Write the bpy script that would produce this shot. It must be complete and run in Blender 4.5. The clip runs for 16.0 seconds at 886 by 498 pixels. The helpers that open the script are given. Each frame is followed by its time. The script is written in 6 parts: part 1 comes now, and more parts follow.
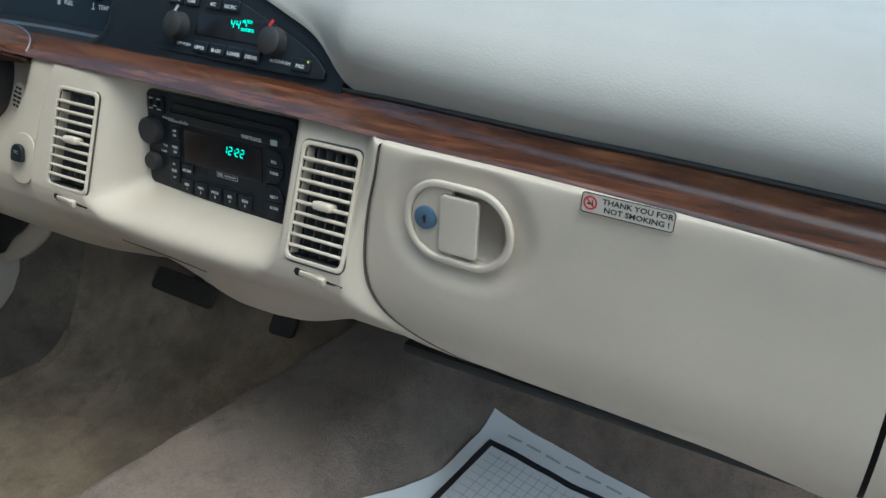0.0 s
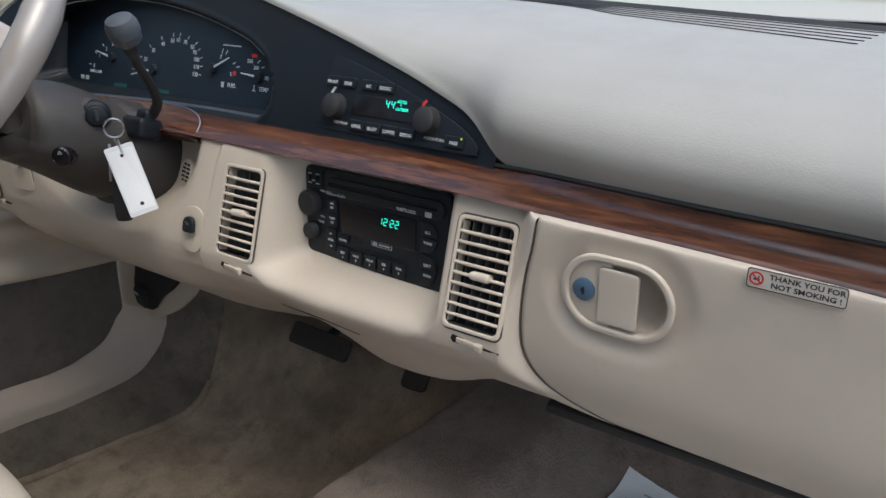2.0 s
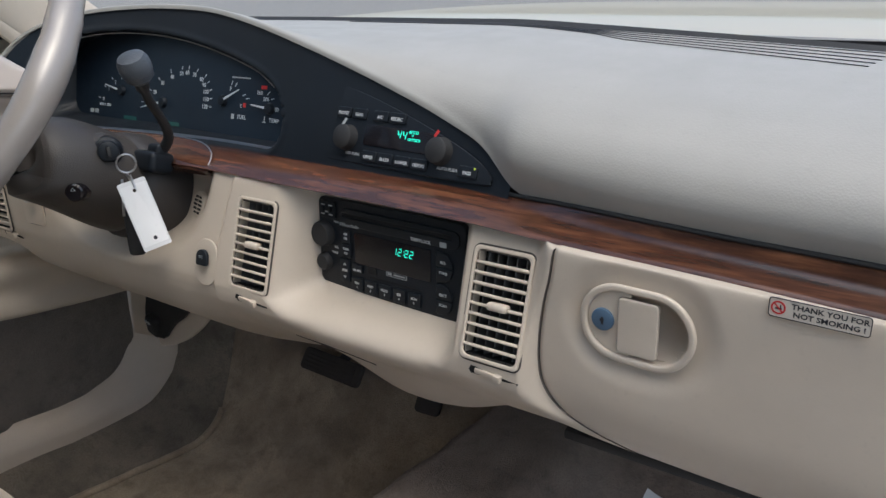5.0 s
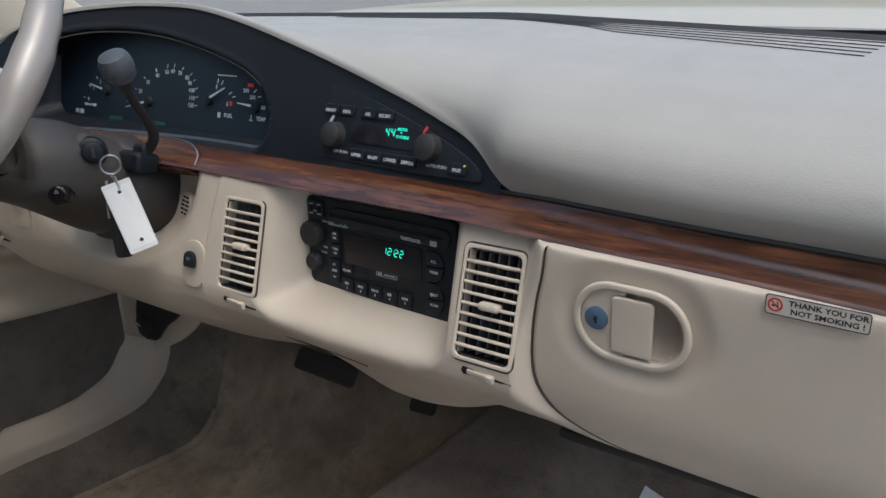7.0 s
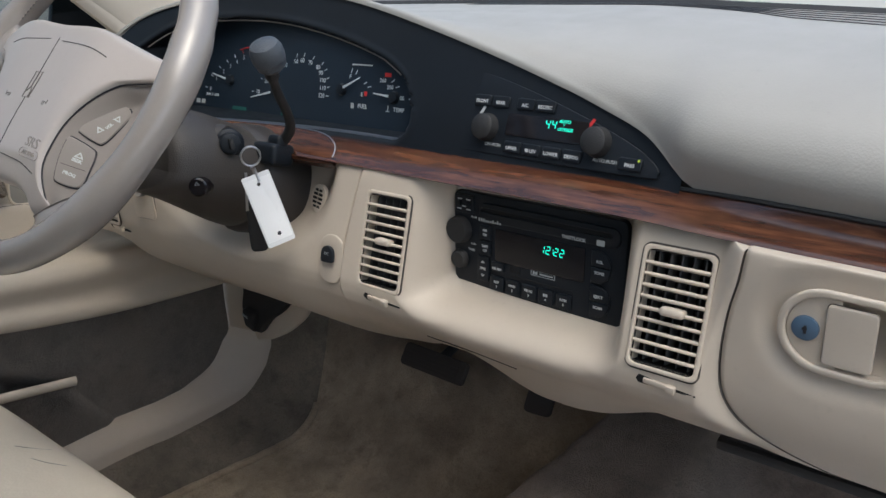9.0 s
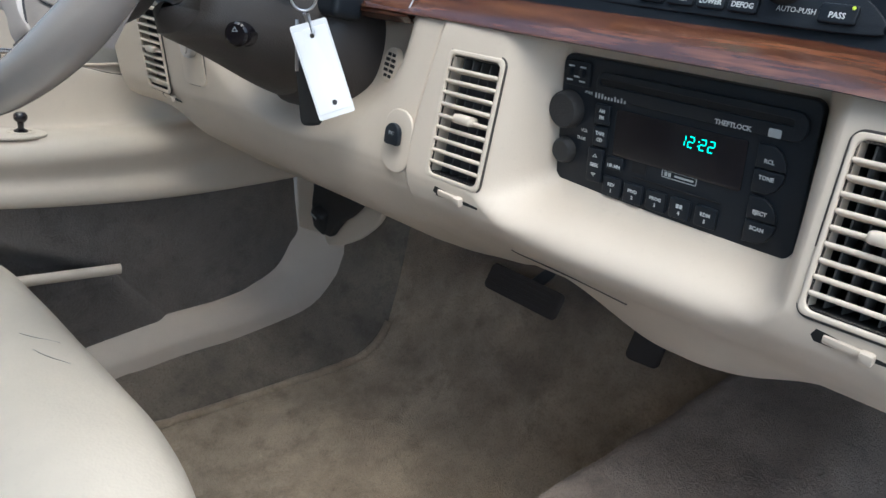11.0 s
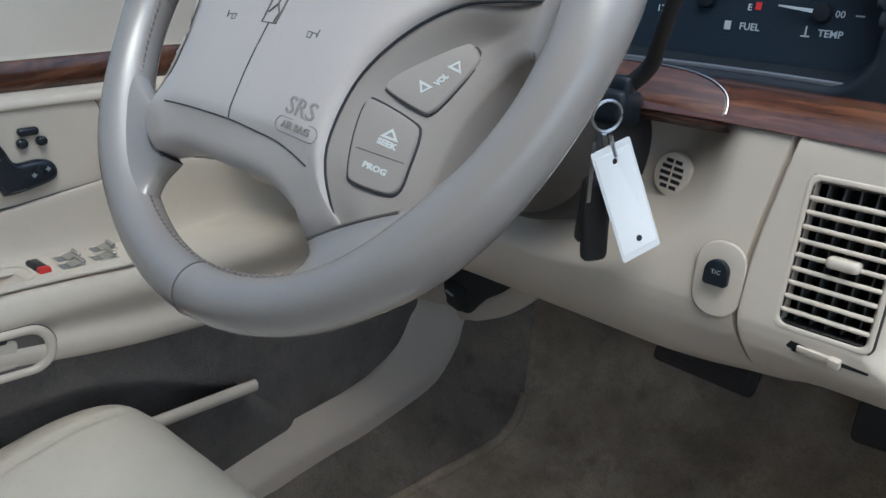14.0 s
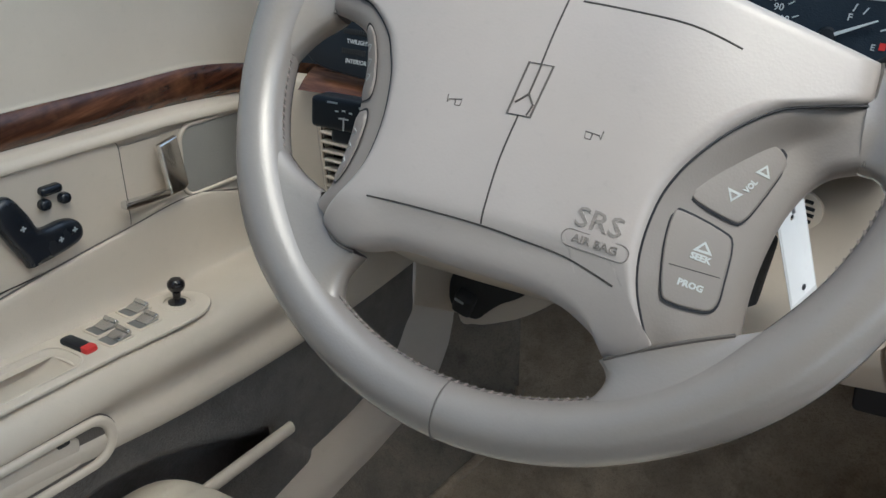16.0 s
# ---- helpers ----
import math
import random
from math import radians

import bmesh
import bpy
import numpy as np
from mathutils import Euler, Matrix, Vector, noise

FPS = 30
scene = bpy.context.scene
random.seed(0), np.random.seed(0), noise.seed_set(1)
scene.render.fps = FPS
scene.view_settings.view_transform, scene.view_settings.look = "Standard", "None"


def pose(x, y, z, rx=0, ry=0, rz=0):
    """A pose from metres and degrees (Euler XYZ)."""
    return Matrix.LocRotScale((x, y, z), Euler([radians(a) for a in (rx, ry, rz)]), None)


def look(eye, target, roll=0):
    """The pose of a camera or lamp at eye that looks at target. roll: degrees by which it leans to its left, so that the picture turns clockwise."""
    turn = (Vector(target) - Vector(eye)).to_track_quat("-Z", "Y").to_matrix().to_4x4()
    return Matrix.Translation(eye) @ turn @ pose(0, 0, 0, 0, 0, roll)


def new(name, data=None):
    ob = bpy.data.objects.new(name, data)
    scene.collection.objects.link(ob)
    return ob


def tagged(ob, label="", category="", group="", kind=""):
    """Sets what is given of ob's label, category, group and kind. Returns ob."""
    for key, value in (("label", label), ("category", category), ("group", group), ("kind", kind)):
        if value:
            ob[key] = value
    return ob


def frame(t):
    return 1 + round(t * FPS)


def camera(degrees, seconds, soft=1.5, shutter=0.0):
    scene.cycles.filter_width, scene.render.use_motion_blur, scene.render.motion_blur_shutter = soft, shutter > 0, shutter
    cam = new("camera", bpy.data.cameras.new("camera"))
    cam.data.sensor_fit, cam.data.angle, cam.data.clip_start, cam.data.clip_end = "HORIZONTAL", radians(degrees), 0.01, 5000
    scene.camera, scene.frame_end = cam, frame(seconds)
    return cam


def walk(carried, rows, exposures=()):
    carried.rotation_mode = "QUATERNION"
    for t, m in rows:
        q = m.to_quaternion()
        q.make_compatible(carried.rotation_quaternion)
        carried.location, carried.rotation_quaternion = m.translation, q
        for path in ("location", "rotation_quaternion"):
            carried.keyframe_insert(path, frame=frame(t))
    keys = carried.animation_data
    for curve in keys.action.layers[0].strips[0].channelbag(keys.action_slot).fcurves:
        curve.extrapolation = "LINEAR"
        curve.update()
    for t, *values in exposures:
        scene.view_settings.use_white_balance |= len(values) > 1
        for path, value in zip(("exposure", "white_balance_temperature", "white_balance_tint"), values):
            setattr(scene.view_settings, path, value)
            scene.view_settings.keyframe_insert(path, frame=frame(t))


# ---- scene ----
cam = camera(58.6, 16.0)
PATH = [
    (0, (0.552, -0.045, 1.072), (-0.314, 1.545, 0.223), 2.2),
    (0.5, (0.548, -0.083, 1.096), (-0.491, 1.426, 0.294), 1.9),
    (1, (0.533, -0.097, 1.113), (-0.552, 1.391, 0.333), 1.1),
    (1.5, (0.527, -0.092, 1.11), (-0.567, 1.393, 0.338), -0.4),
    (2, (0.517, -0.087, 1.107), (-0.575, 1.408, 0.35), -1.4),
    (2.5, (0.518, -0.085, 1.115), (-0.575, 1.415, 0.368), -1.6),
    (3, (0.518, -0.092, 1.11), (-0.569, 1.408, 0.356), -2.0),
    (3.5, (0.515, -0.086, 1.112), (-0.569, 1.417, 0.362), -2.1),
    (4, (0.512, -0.089, 1.117), (-0.592, 1.407, 0.381), -2.3),
    (6.5, (0.497, -0.082, 1.124), (-0.597, 1.429, 0.404), -3.4),
    (7, (0.501, -0.073, 1.12), (-0.596, 1.429, 0.383), -3.5),
    (7.5, (0.444, -0.083, 1.133), (-0.69, 1.389, 0.394), -4.6),
    (8, (0.382, -0.098, 1.13), (-0.769, 1.368, 0.406), -5.0),
    (8.2, (0.369, -0.111, 1.127), (-0.793, 1.352, 0.413), -4.8),
    (10.3, (0.442, -0.031, 1.103), (-0.825, 1.257, 0.244), -2.0),
    (10.5, (0.417, -0.001, 1.093), (-0.892, 1.246, 0.239), -2.0),
    (11, (0.285, 0.034, 1.008), (-1.057, 1.214, 0.108), -2.6),
    (11.5, (0.19, 0.059, 0.975), (-1.269, 1.116, 0.107), -5.3),
    (12, (0.163, 0.058, 0.962), (-1.388, 1.003, 0.125), -6.1),
    (12.5, (0.152, 0.056, 0.979), (-1.399, 1.004, 0.145), -6.1),
    (13, (0.108, 0.012, 0.997), (-1.425, 0.988, 0.159), -5.1),
    (13.5, (0.052, -0.004, 1.025), (-1.38, 1.109, 0.182), -5.0),
    (14, (-0.036, -0.023, 1.09), (-1.283, 1.205, 0.123), -5.9),
    (14.5, (-0.13, -0.002, 1.127), (-1.242, 1.301, 0.095), -6.0),
    (15, (-0.194, -0.022, 1.147), (-1.195, 1.354, 0.097), -4.6),
    (15.5, (-0.265, -0.082, 1.158), (-1.141, 1.312, 0.021), -3.2),
    (16, (-0.271, -0.101, 1.167), (-1.133, 1.312, 0.044), -2.8),
]
EXPOSURES = [(0, 0.85, 5600, -8), (0.6, 0.75, 5600, -6), (1.5, 0.70, 6000, 2), (3.5, 0.68, 6080, 4), (8.2, 0.48, 6060, 3), (10.3, 1.03, 5900, 2), (11, 1.25, 5600, 0), (11.5, 1.53, 5450, -1), (12, 1.38, 5400, -1), (12.5, 1.26, 5400, -1), (13, 1.30, 5380, -2), (13.5, 1.23, 5380, -2), (14, 0.75, 5380, -2), (14.5, 0.53, 5480, -1), (15.2, 0.48, 5600, -2), (16, 0.72, 5800, -2)]
walk(cam, [(t, look(eye, target, roll)) for t, eye, target, roll in PATH], EXPOSURES)

# ---- helpers of this scene ----
def catmull(table, x):
    """Smooth curve through (x, value) rows."""
    xs = [r[0] for r in table]
    if x <= xs[0]:
        return table[0][1]
    if x >= xs[-1]:
        return table[-1][1]
    i = max(k for k in range(len(xs) - 1) if xs[k] <= x)
    x0, x1 = xs[i], xs[i + 1]
    p0, p1 = table[i][1], table[i + 1][1]
    m = (p1 - p0) / (x1 - x0)
    a = m if i == 0 else (p1 - table[i - 1][1]) / (x1 - xs[i - 1])
    b = m if i + 2 >= len(xs) else (table[i + 2][1] - p0) / (xs[i + 2] - x0)
    h = x1 - x0
    t = (x - x0) / h
    return (2 * t**3 - 3 * t**2 + 1) * p0 + (t**3 - 2 * t**2 + t) * h * a + (3 * t**2 - 2 * t**3) * p1 + (t**3 - t**2) * h * b


def sstep(a, b, x):
    t = min(1.0, max(0.0, (x - a) / (b - a)))
    return t * t * (3 - 2 * t)


def span(a, b, step):
    return list(np.linspace(a, b, max(2, int(round(abs(b - a) / step)) + 1)))


def sheet(fn, us, vs, skip=None):
    """A grid of quads through fn(u, v)."""
    bm = bmesh.new()
    rows = [[bm.verts.new(fn(u, v)) for v in vs] for u in us]
    for i in range(len(us) - 1):
        for j in range(len(vs) - 1):
            if skip and skip((us[i] + us[i + 1]) / 2, (vs[j] + vs[j + 1]) / 2):
                continue
            bm.faces.new((rows[i][j], rows[i + 1][j], rows[i + 1][j + 1], rows[i][j + 1]))
    return bm


def box(sx, sy, sz, bevel=0.0, at=(0, 0, 0), segments=2):
    bm = bmesh.new()
    bmesh.ops.create_cube(bm, size=1)
    bmesh.ops.scale(bm, vec=(sx, sy, sz), verts=bm.verts)
    if bevel:
        bmesh.ops.bevel(bm, geom=bm.edges[:], offset=bevel, segments=segments, profile=0.6, affect="EDGES")
    bmesh.ops.translate(bm, vec=at, verts=bm.verts)
    return bm


def lathe(profile, n=32, at=(0, 0, 0)):
    """A turned form about z from (radius, z) rows."""
    bm = bmesh.new()
    rings = []
    for r, z in profile:
        if r < 1e-6:
            rings.append([bm.verts.new((0, 0, z))])
        else:
            rings.append([bm.verts.new((r * math.cos(2 * math.pi * k / n), r * math.sin(2 * math.pi * k / n), z)) for k in range(n)])
    for a, b in zip(rings, rings[1:]):
        for k in range(n):
            q = [a[k % len(a)], a[(k + 1) % len(a)], b[(k + 1) % len(b)], b[k % len(b)]]
            q = list(dict.fromkeys(q))
            if len(q) > 2:
                bm.faces.new(q)
    bmesh.ops.translate(bm, vec=at, verts=bm.verts)
    return bm


def tube(points, radius, n=12, flat=1.0, closed=False, up=(0, 0, 1)):
    """A round bar along points; radius may be a list; flat squeezes it along up."""
    pts = [Vector(p) for p in points]
    bm = bmesh.new()
    rings = []
    count = len(pts)
    for i, p in enumerate(pts):
        a = pts[i - 1] if (i or closed) else p
        b = pts[(i + 1) % count] if (i + 1 < count or closed) else p
        d = (b - a).normalized()
        s = d.cross(Vector(up))
        if s.length < 1e-4:
            s = d.cross(Vector((1, 0, 0)))
        s.normalize()
        w = s.cross(d).normalized()
        r = radius[i] if isinstance(radius, (list, tuple)) else radius
        rings.append([bm.verts.new(p + r * (math.cos(2 * math.pi * k / n) * s + flat * math.sin(2 * math.pi * k / n) * w)) for k in range(n)])
    pairs = list(zip(rings, rings[1:])) + ([(rings[-1], rings[0])] if closed else [])
    for a, b in pairs:
        for k in range(n):
            bm.faces.new((a[k], a[(k + 1) % n], b[(k + 1) % n], b[k]))
    if not closed:
        bm.faces.new(rings[0][::-1])
        bm.faces.new(rings[-1])
    return bm


def smooth_path(points, n=8, closed=False):
    """Catmull-Rom points through the given ones."""
    pts = [Vector(p) for p in points]
    c = len(pts)
    out = []
    for i in range(c if closed else c - 1):
        p0 = pts[i - 1] if (i or closed) else pts[0]
        p1, p2 = pts[i], pts[(i + 1) % c]
        p3 = pts[(i + 2) % c] if (i + 2 < c or closed) else pts[-1]
        for k in range(n):
            t = k / n
            out.append(0.5 * ((2 * p1) + (p2 - p0) * t + (2 * p0 - 5 * p1 + 4 * p2 - p3) * t * t + (3 * p1 - p0 - 3 * p2 + p3) * t**3))
    if not closed:
        out.append(pts[-1])
    return out


def round_rect(w, h, r, n=6, at=(0, 0)):
    out = []
    for cx, cy, a in ((w / 2 - r, h / 2 - r, 0), (-w / 2 + r, h / 2 - r, 90), (-w / 2 + r, -h / 2 + r, 180), (w / 2 - r, -h / 2 + r, 270)):
        for k in range(n + 1):
            b = radians(a + 90 * k / n)
            out.append((at[0] + cx + r * math.cos(b), at[1] + cy + r * math.sin(b)))
    return out


def curve_mesh(curve):
    ob = bpy.data.objects.new("curve", curve)
    me = bpy.data.meshes.new_from_object(ob)
    bpy.data.objects.remove(ob)
    bpy.data.curves.remove(curve)
    bm = bmesh.new()
    bm.from_mesh(me)
    bpy.data.meshes.remove(me)
    return bm


def plate(outline, thick, bevel=0.001, holes=(), z=0.0, res=3):
    """A flat plate in xy of a closed outline with rounded edges; its back at z, its face at z + thick."""
    cu = bpy.data.curves.new("outline", "CURVE")
    cu.dimensions, cu.fill_mode = "2D", "BOTH"
    for loop in (outline, *holes):
        sp = cu.splines.new("POLY")
        sp.points.add(len(loop) - 1)
        for p, q in zip(sp.points, loop):
            p.co = (q[0], q[1], 0, 1)
        sp.use_cyclic_u = True
    cu.extrude, cu.bevel_depth, cu.bevel_resolution = max(thick / 2 - bevel, 0.00005), bevel, res
    cu.offset = -bevel
    bm = curve_mesh(cu)
    bmesh.ops.remove_doubles(bm, verts=bm.verts, dist=1e-6)
    bmesh.ops.translate(bm, vec=(0, 0, z + thick / 2), verts=bm.verts)
    return bm


def letters(body, size, z=0.0, at=(0, 0), align="CENTER", bold=0.0, deep=0.0001):
    cu = bpy.data.curves.new("letters", "FONT")
    cu.body, cu.size, cu.align_x, cu.align_y = body, size, align, "CENTER"
    cu.extrude, cu.offset = deep, bold
    cu.resolution_u = 2
    bm = curve_mesh(cu)
    bmesh.ops.translate(bm, vec=(at[0], at[1], z), verts=bm.verts)
    return bm


def joined(*bms):
    out = bmesh.new()
    for b in bms:
        me = bpy.data.meshes.new("join")
        b.to_mesh(me)
        b.free()
        out.from_mesh(me)
        bpy.data.meshes.remove(me)
    return out


def moved(bm, m):
    bmesh.ops.transform(bm, matrix=m, verts=bm.verts)
    return bm


def part(name, bm, material, parent=None, label="", sharp=38, m=None):
    """Links a bmesh as one mesh object, under a thing or a part."""
    bmesh.ops.recalc_face_normals(bm, faces=bm.faces)
    me = bpy.data.meshes.new(name)
    for f in bm.faces:
        f.smooth = True
    for e in bm.edges:
        if len(e.link_faces) == 2 and e.calc_face_angle(0) > radians(sharp):
            e.smooth = False
    bm.to_mesh(me)
    bm.free()
    me.materials.append(material)
    ob = new(name, me)
    if parent is not None:
        ob.parent = parent
    if m is not None:
        ob.matrix_basis = m
    if label:
        ob["label"] = label
    return ob


def thing(name, label, category, m=None, group="", kind=""):
    ob = new(name)
    ob.empty_display_size = 0.02
    if m is not None:
        ob.matrix_basis = m
    return tagged(ob, label, category, group, kind)


def facing(x, y, z, tilt=0.0, yaw=0.0):
    """A frame whose z looks at the seats: x to the right, y up the face. tilt leans its top away, yaw turns it."""
    return Matrix.Translation((x, y, z)) @ pose(0, 0, 0, 0, 0, yaw) @ pose(0, 0, 0, 90 - tilt, 0, 0)


# ---- world, sun, exposure ----
world = bpy.data.worlds.new("sky")
scene.world = world
world.use_nodes = True
wn = world.node_tree
wn.nodes.clear()
sky = wn.nodes.new("ShaderNodeTexSky")
sky.sky_type, sky.sun_disc = "NISHITA", False
sky.sun_elevation, sky.sun_rotation = radians(66), radians(112)
sky.air_density, sky.dust_density, sky.ozone_density = 1.0, 5.0, 1.0
back = wn.nodes.new("ShaderNodeBackground")
back.inputs["Strength"].default_value = 0.15

wout = wn.nodes.new("ShaderNodeOutputWorld")
wn.links.new(sky.outputs["Color"], back.inputs["Color"])
wn.links.new(back.outputs["Background"], wout.inputs["Surface"])

sun_data = bpy.data.lights.new("sun", "SUN")
sun_data.energy, sun_data.angle, sun_data.color = 0.38, radians(70), (1.0, 0.98, 0.95)
sun = new("sun", sun_data)
sun.matrix_basis = look((0.8, -0.32, 4.0), (0, 0, 0.5))


# ---- materials ----
def material(name, colour, rough=0.5, metal=0.0, coat=0.0, spec=0.5):
    mat = bpy.data.materials.new(name)
    mat.use_nodes = True
    b = mat.node_tree.nodes["Principled BSDF"]
    b.inputs["Base Color"].default_value = (*colour, 1)
    b.inputs["Roughness"].default_value = rough
    b.inputs["Metallic"].default_value = metal
    b.inputs["Specular IOR Level"].default_value = spec
    b.inputs["Coat Weight"].default_value = coat
    b.inputs["Coat Roughness"].default_value = 0.08
    return mat


def tree(mat):
    nt = mat.node_tree
    return nt, nt.nodes["Principled BSDF"]


def noise_node(nt, scale, detail=4.0, rough=0.55, stretch=None, kind="noise"):
    co = nt.nodes.new("ShaderNodeTexCoord")
    mp = nt.nodes.new("ShaderNodeMapping")
    if stretch:
        mp.inputs["Scale"].default_value = stretch
    nt.links.new(co.outputs["Object"], mp.inputs["Vector"])
    if kind == "voronoi":
        n = nt.nodes.new("ShaderNodeTexVoronoi")
        n.inputs["Scale"].default_value = scale
        nt.links.new(mp.outputs["Vector"], n.inputs["Vector"])
        return n.outputs["Distance"]
    n = nt.nodes.new("ShaderNodeTexNoise")
    n.inputs["Scale"].default_value, n.inputs["Detail"].default_value, n.inputs["Roughness"].default_value = scale, detail, rough
    nt.links.new(mp.outputs["Vector"], n.inputs["Vector"])
    return n.outputs["Fac"]


def ramp(nt, fac, stops):
    r = nt.nodes.new("ShaderNodeValToRGB")
    e = r.color_ramp.elements
    while len(e) < len(stops):
        e.new(0.5)
    for k, (pos, c) in zip(e, stops):
        k.position, k.color = pos, (*c, 1)
    nt.links.new(fac, r.inputs["Fac"])
    return r.outputs["Color"]


def mix(nt, a, b, fac, mode="MIX"):
    m = nt.nodes.new("ShaderNodeMix")
    m.data_type, m.blend_type = "RGBA", mode
    for sock, v in ((m.inputs[6], a), (m.inputs[7], b), (m.inputs[0], fac)):
        if isinstance(v, (int, float)):
            sock.default_value = v
        elif isinstance(v, tuple):
            sock.default_value = (*v, 1)
        else:
            nt.links.new(v, sock)
    return m.outputs[2]


def bump(nt, b, height, strength, dist=0.001, prev=None):
    n = nt.nodes.new("ShaderNodeBump")
    n.inputs["Strength"].default_value, n.inputs["Distance"].default_value = strength, dist
    nt.links.new(height, n.inputs["Height"])
    if prev is not None:
        nt.links.new(prev, n.inputs["Normal"])
    nt.links.new(n.outputs["Normal"], b.inputs["Normal"])
    return n.outputs["Normal"]


def grained(name, colour, rough, grain=700.0, depth=0.35, vary=0.06, spec=0.4, dist=0.0006, wrinkle=0.0, patchy=0.07):
    """Moulded plastic, vinyl or leather: pebble grain, and slow uneven tone."""
    mat = material(name, colour, rough, spec=spec)
    nt, b = tree(mat)
    slow = noise_node(nt, 9.0, 5.0, 0.6)
    lo = tuple(c * (1 - vary) for c in colour)
    hi = tuple(min(1, c * (1 + vary * 0.6)) for c in colour)
    fine = noise_node(nt, 160.0, 3.0)
    c1 = ramp(nt, slow, [(0.3, lo), (0.7, hi)])
    c2 = mix(nt, c1, tuple(c * 0.86 for c in colour), ramp_value(nt, fine, 0.60, 0.85, 0.5))
    nt.links.new(c2, b.inputs["Base Color"])
    nrm = bump(nt, b, noise_node(nt, grain, kind="voronoi"), depth, dist)
    if wrinkle:
        bump(nt, b, noise_node(nt, 55.0, 6.0, 0.6), wrinkle, 0.004, nrm)
    rr = ramp(nt, noise_node(nt, 25.0, 4.0), [(0.3, (rough - patchy,) * 3), (0.75, (rough + patchy,) * 3)])
    nt.links.new(rr, b.inputs["Roughness"])
    return mat


def ramp_value(nt, fac, lo, hi, top):
    m = nt.nodes.new("ShaderNodeMapRange")
    m.inputs["From Min"].default_value, m.inputs["From Max"].default_value = lo, hi
    m.inputs["To Max"].default_value = top
    nt.links.new(fac, m.inputs["Value"])
    return m.outputs["Result"]


def wood_material(name, along_y=False):
    mat = material(name, (0.2, 0.08, 0.04), 0.26, coat=0.35, spec=0.45)
    nt, b = tree(mat)
    b.inputs["Coat IOR"].default_value = 1.6
    b.inputs["Coat Roughness"].default_value = 0.22
    slow, fast = (0.22, 1, 1), (0.35, 4.0, 4.0)
    if along_y:
        slow, fast = (1, 0.18, 1), (4.0, 0.30, 4.0)
    warp = noise_node(nt, 7.0, 4.0, 0.6, (1, 3, 3))
    fine = noise_node(nt, 26.0, 8.0, 0.65, fast)
    wave = nt.nodes.new("ShaderNodeTexWave")
    wave.wave_type, wave.bands_direction = "BANDS", "Z"
    wave.inputs["Scale"].default_value, wave.inputs["Distortion"].default_value = 26.0, 9.0
    wave.inputs["Detail"].default_value, wave.inputs["Detail Scale"].default_value = 4.0, 1.2
    co = nt.nodes.new("ShaderNodeTexCoord")
    mp = nt.nodes.new("ShaderNodeMapping")
    mp.inputs["Scale"].default_value = slow
    nt.links.new(co.outputs["Object"], mp.inputs["Vector"])
    nt.links.new(mp.outputs["Vector"], wave.inputs["Vector"])
    base = ramp(nt, fine, [(0.28, (0.016, 0.007, 0.005)), (0.5, (0.072, 0.026, 0.014)), (0.72, (0.190, 0.078, 0.036))])
    dark = mix(nt, base, (0.030, 0.010, 0.005), ramp_value(nt, wave.outputs["Fac"], 0.55, 0.95, 0.6))
    both = mix(nt, dark, (0.21, 0.090, 0.040), ramp_value(nt, warp, 0.50, 0.70, 0.5))
    nt.links.new(both, b.inputs["Base Color"])
    return mat


def carpet_material(name, dark, light, stain, dist=0.004, toe_shade=None):
    mat = material(name, dark, 0.95, spec=0.1)
    nt, b = tree(mat)
    pile = noise_node(nt, 300.0, 4.0, 0.75)
    patch = noise_node(nt, 11.0, 6.0, 0.65)
    blotch = noise_node(nt, 21.0, 7.0, 0.72)
    big = noise_node(nt, 3.2, 4.0, 0.6)
    c = ramp(nt, patch, [(0.32, dark), (0.68, light)])
    c = mix(nt, c, stain, ramp_value(nt, big, 0.48, 0.68, 0.6))
    if toe_shade:
        # worn pale at the heels; toe board reddish, darkened to hold the under-dash shade
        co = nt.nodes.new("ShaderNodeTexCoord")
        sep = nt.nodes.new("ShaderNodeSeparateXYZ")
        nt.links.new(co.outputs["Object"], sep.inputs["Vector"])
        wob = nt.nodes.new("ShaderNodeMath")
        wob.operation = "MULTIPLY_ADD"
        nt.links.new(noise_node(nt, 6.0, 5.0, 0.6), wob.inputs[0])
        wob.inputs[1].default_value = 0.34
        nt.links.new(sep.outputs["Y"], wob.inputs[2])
        c = mix(nt, c, toe_shade, ramp_value(nt, wob.outputs["Value"], 0.90, 1.04, 0.9))
    c = mix(nt, c, tuple(v * 0.5 for v in dark), ramp_value(nt, pile, 0.50, 0.70, 0.5))
    c = mix(nt, c, tuple(v * 0.62 for v in dark), ramp_value(nt, blotch, 0.50, 0.66, 0.55))
    nt.links.new(c, b.inputs["Base Color"])
    nrm = bump(nt, b, pile, 0.9, dist)
    bump(nt, b, patch, 0.4, 0.008, nrm)
    b.inputs["Sheen Weight"].default_value = 0.15
    return mat


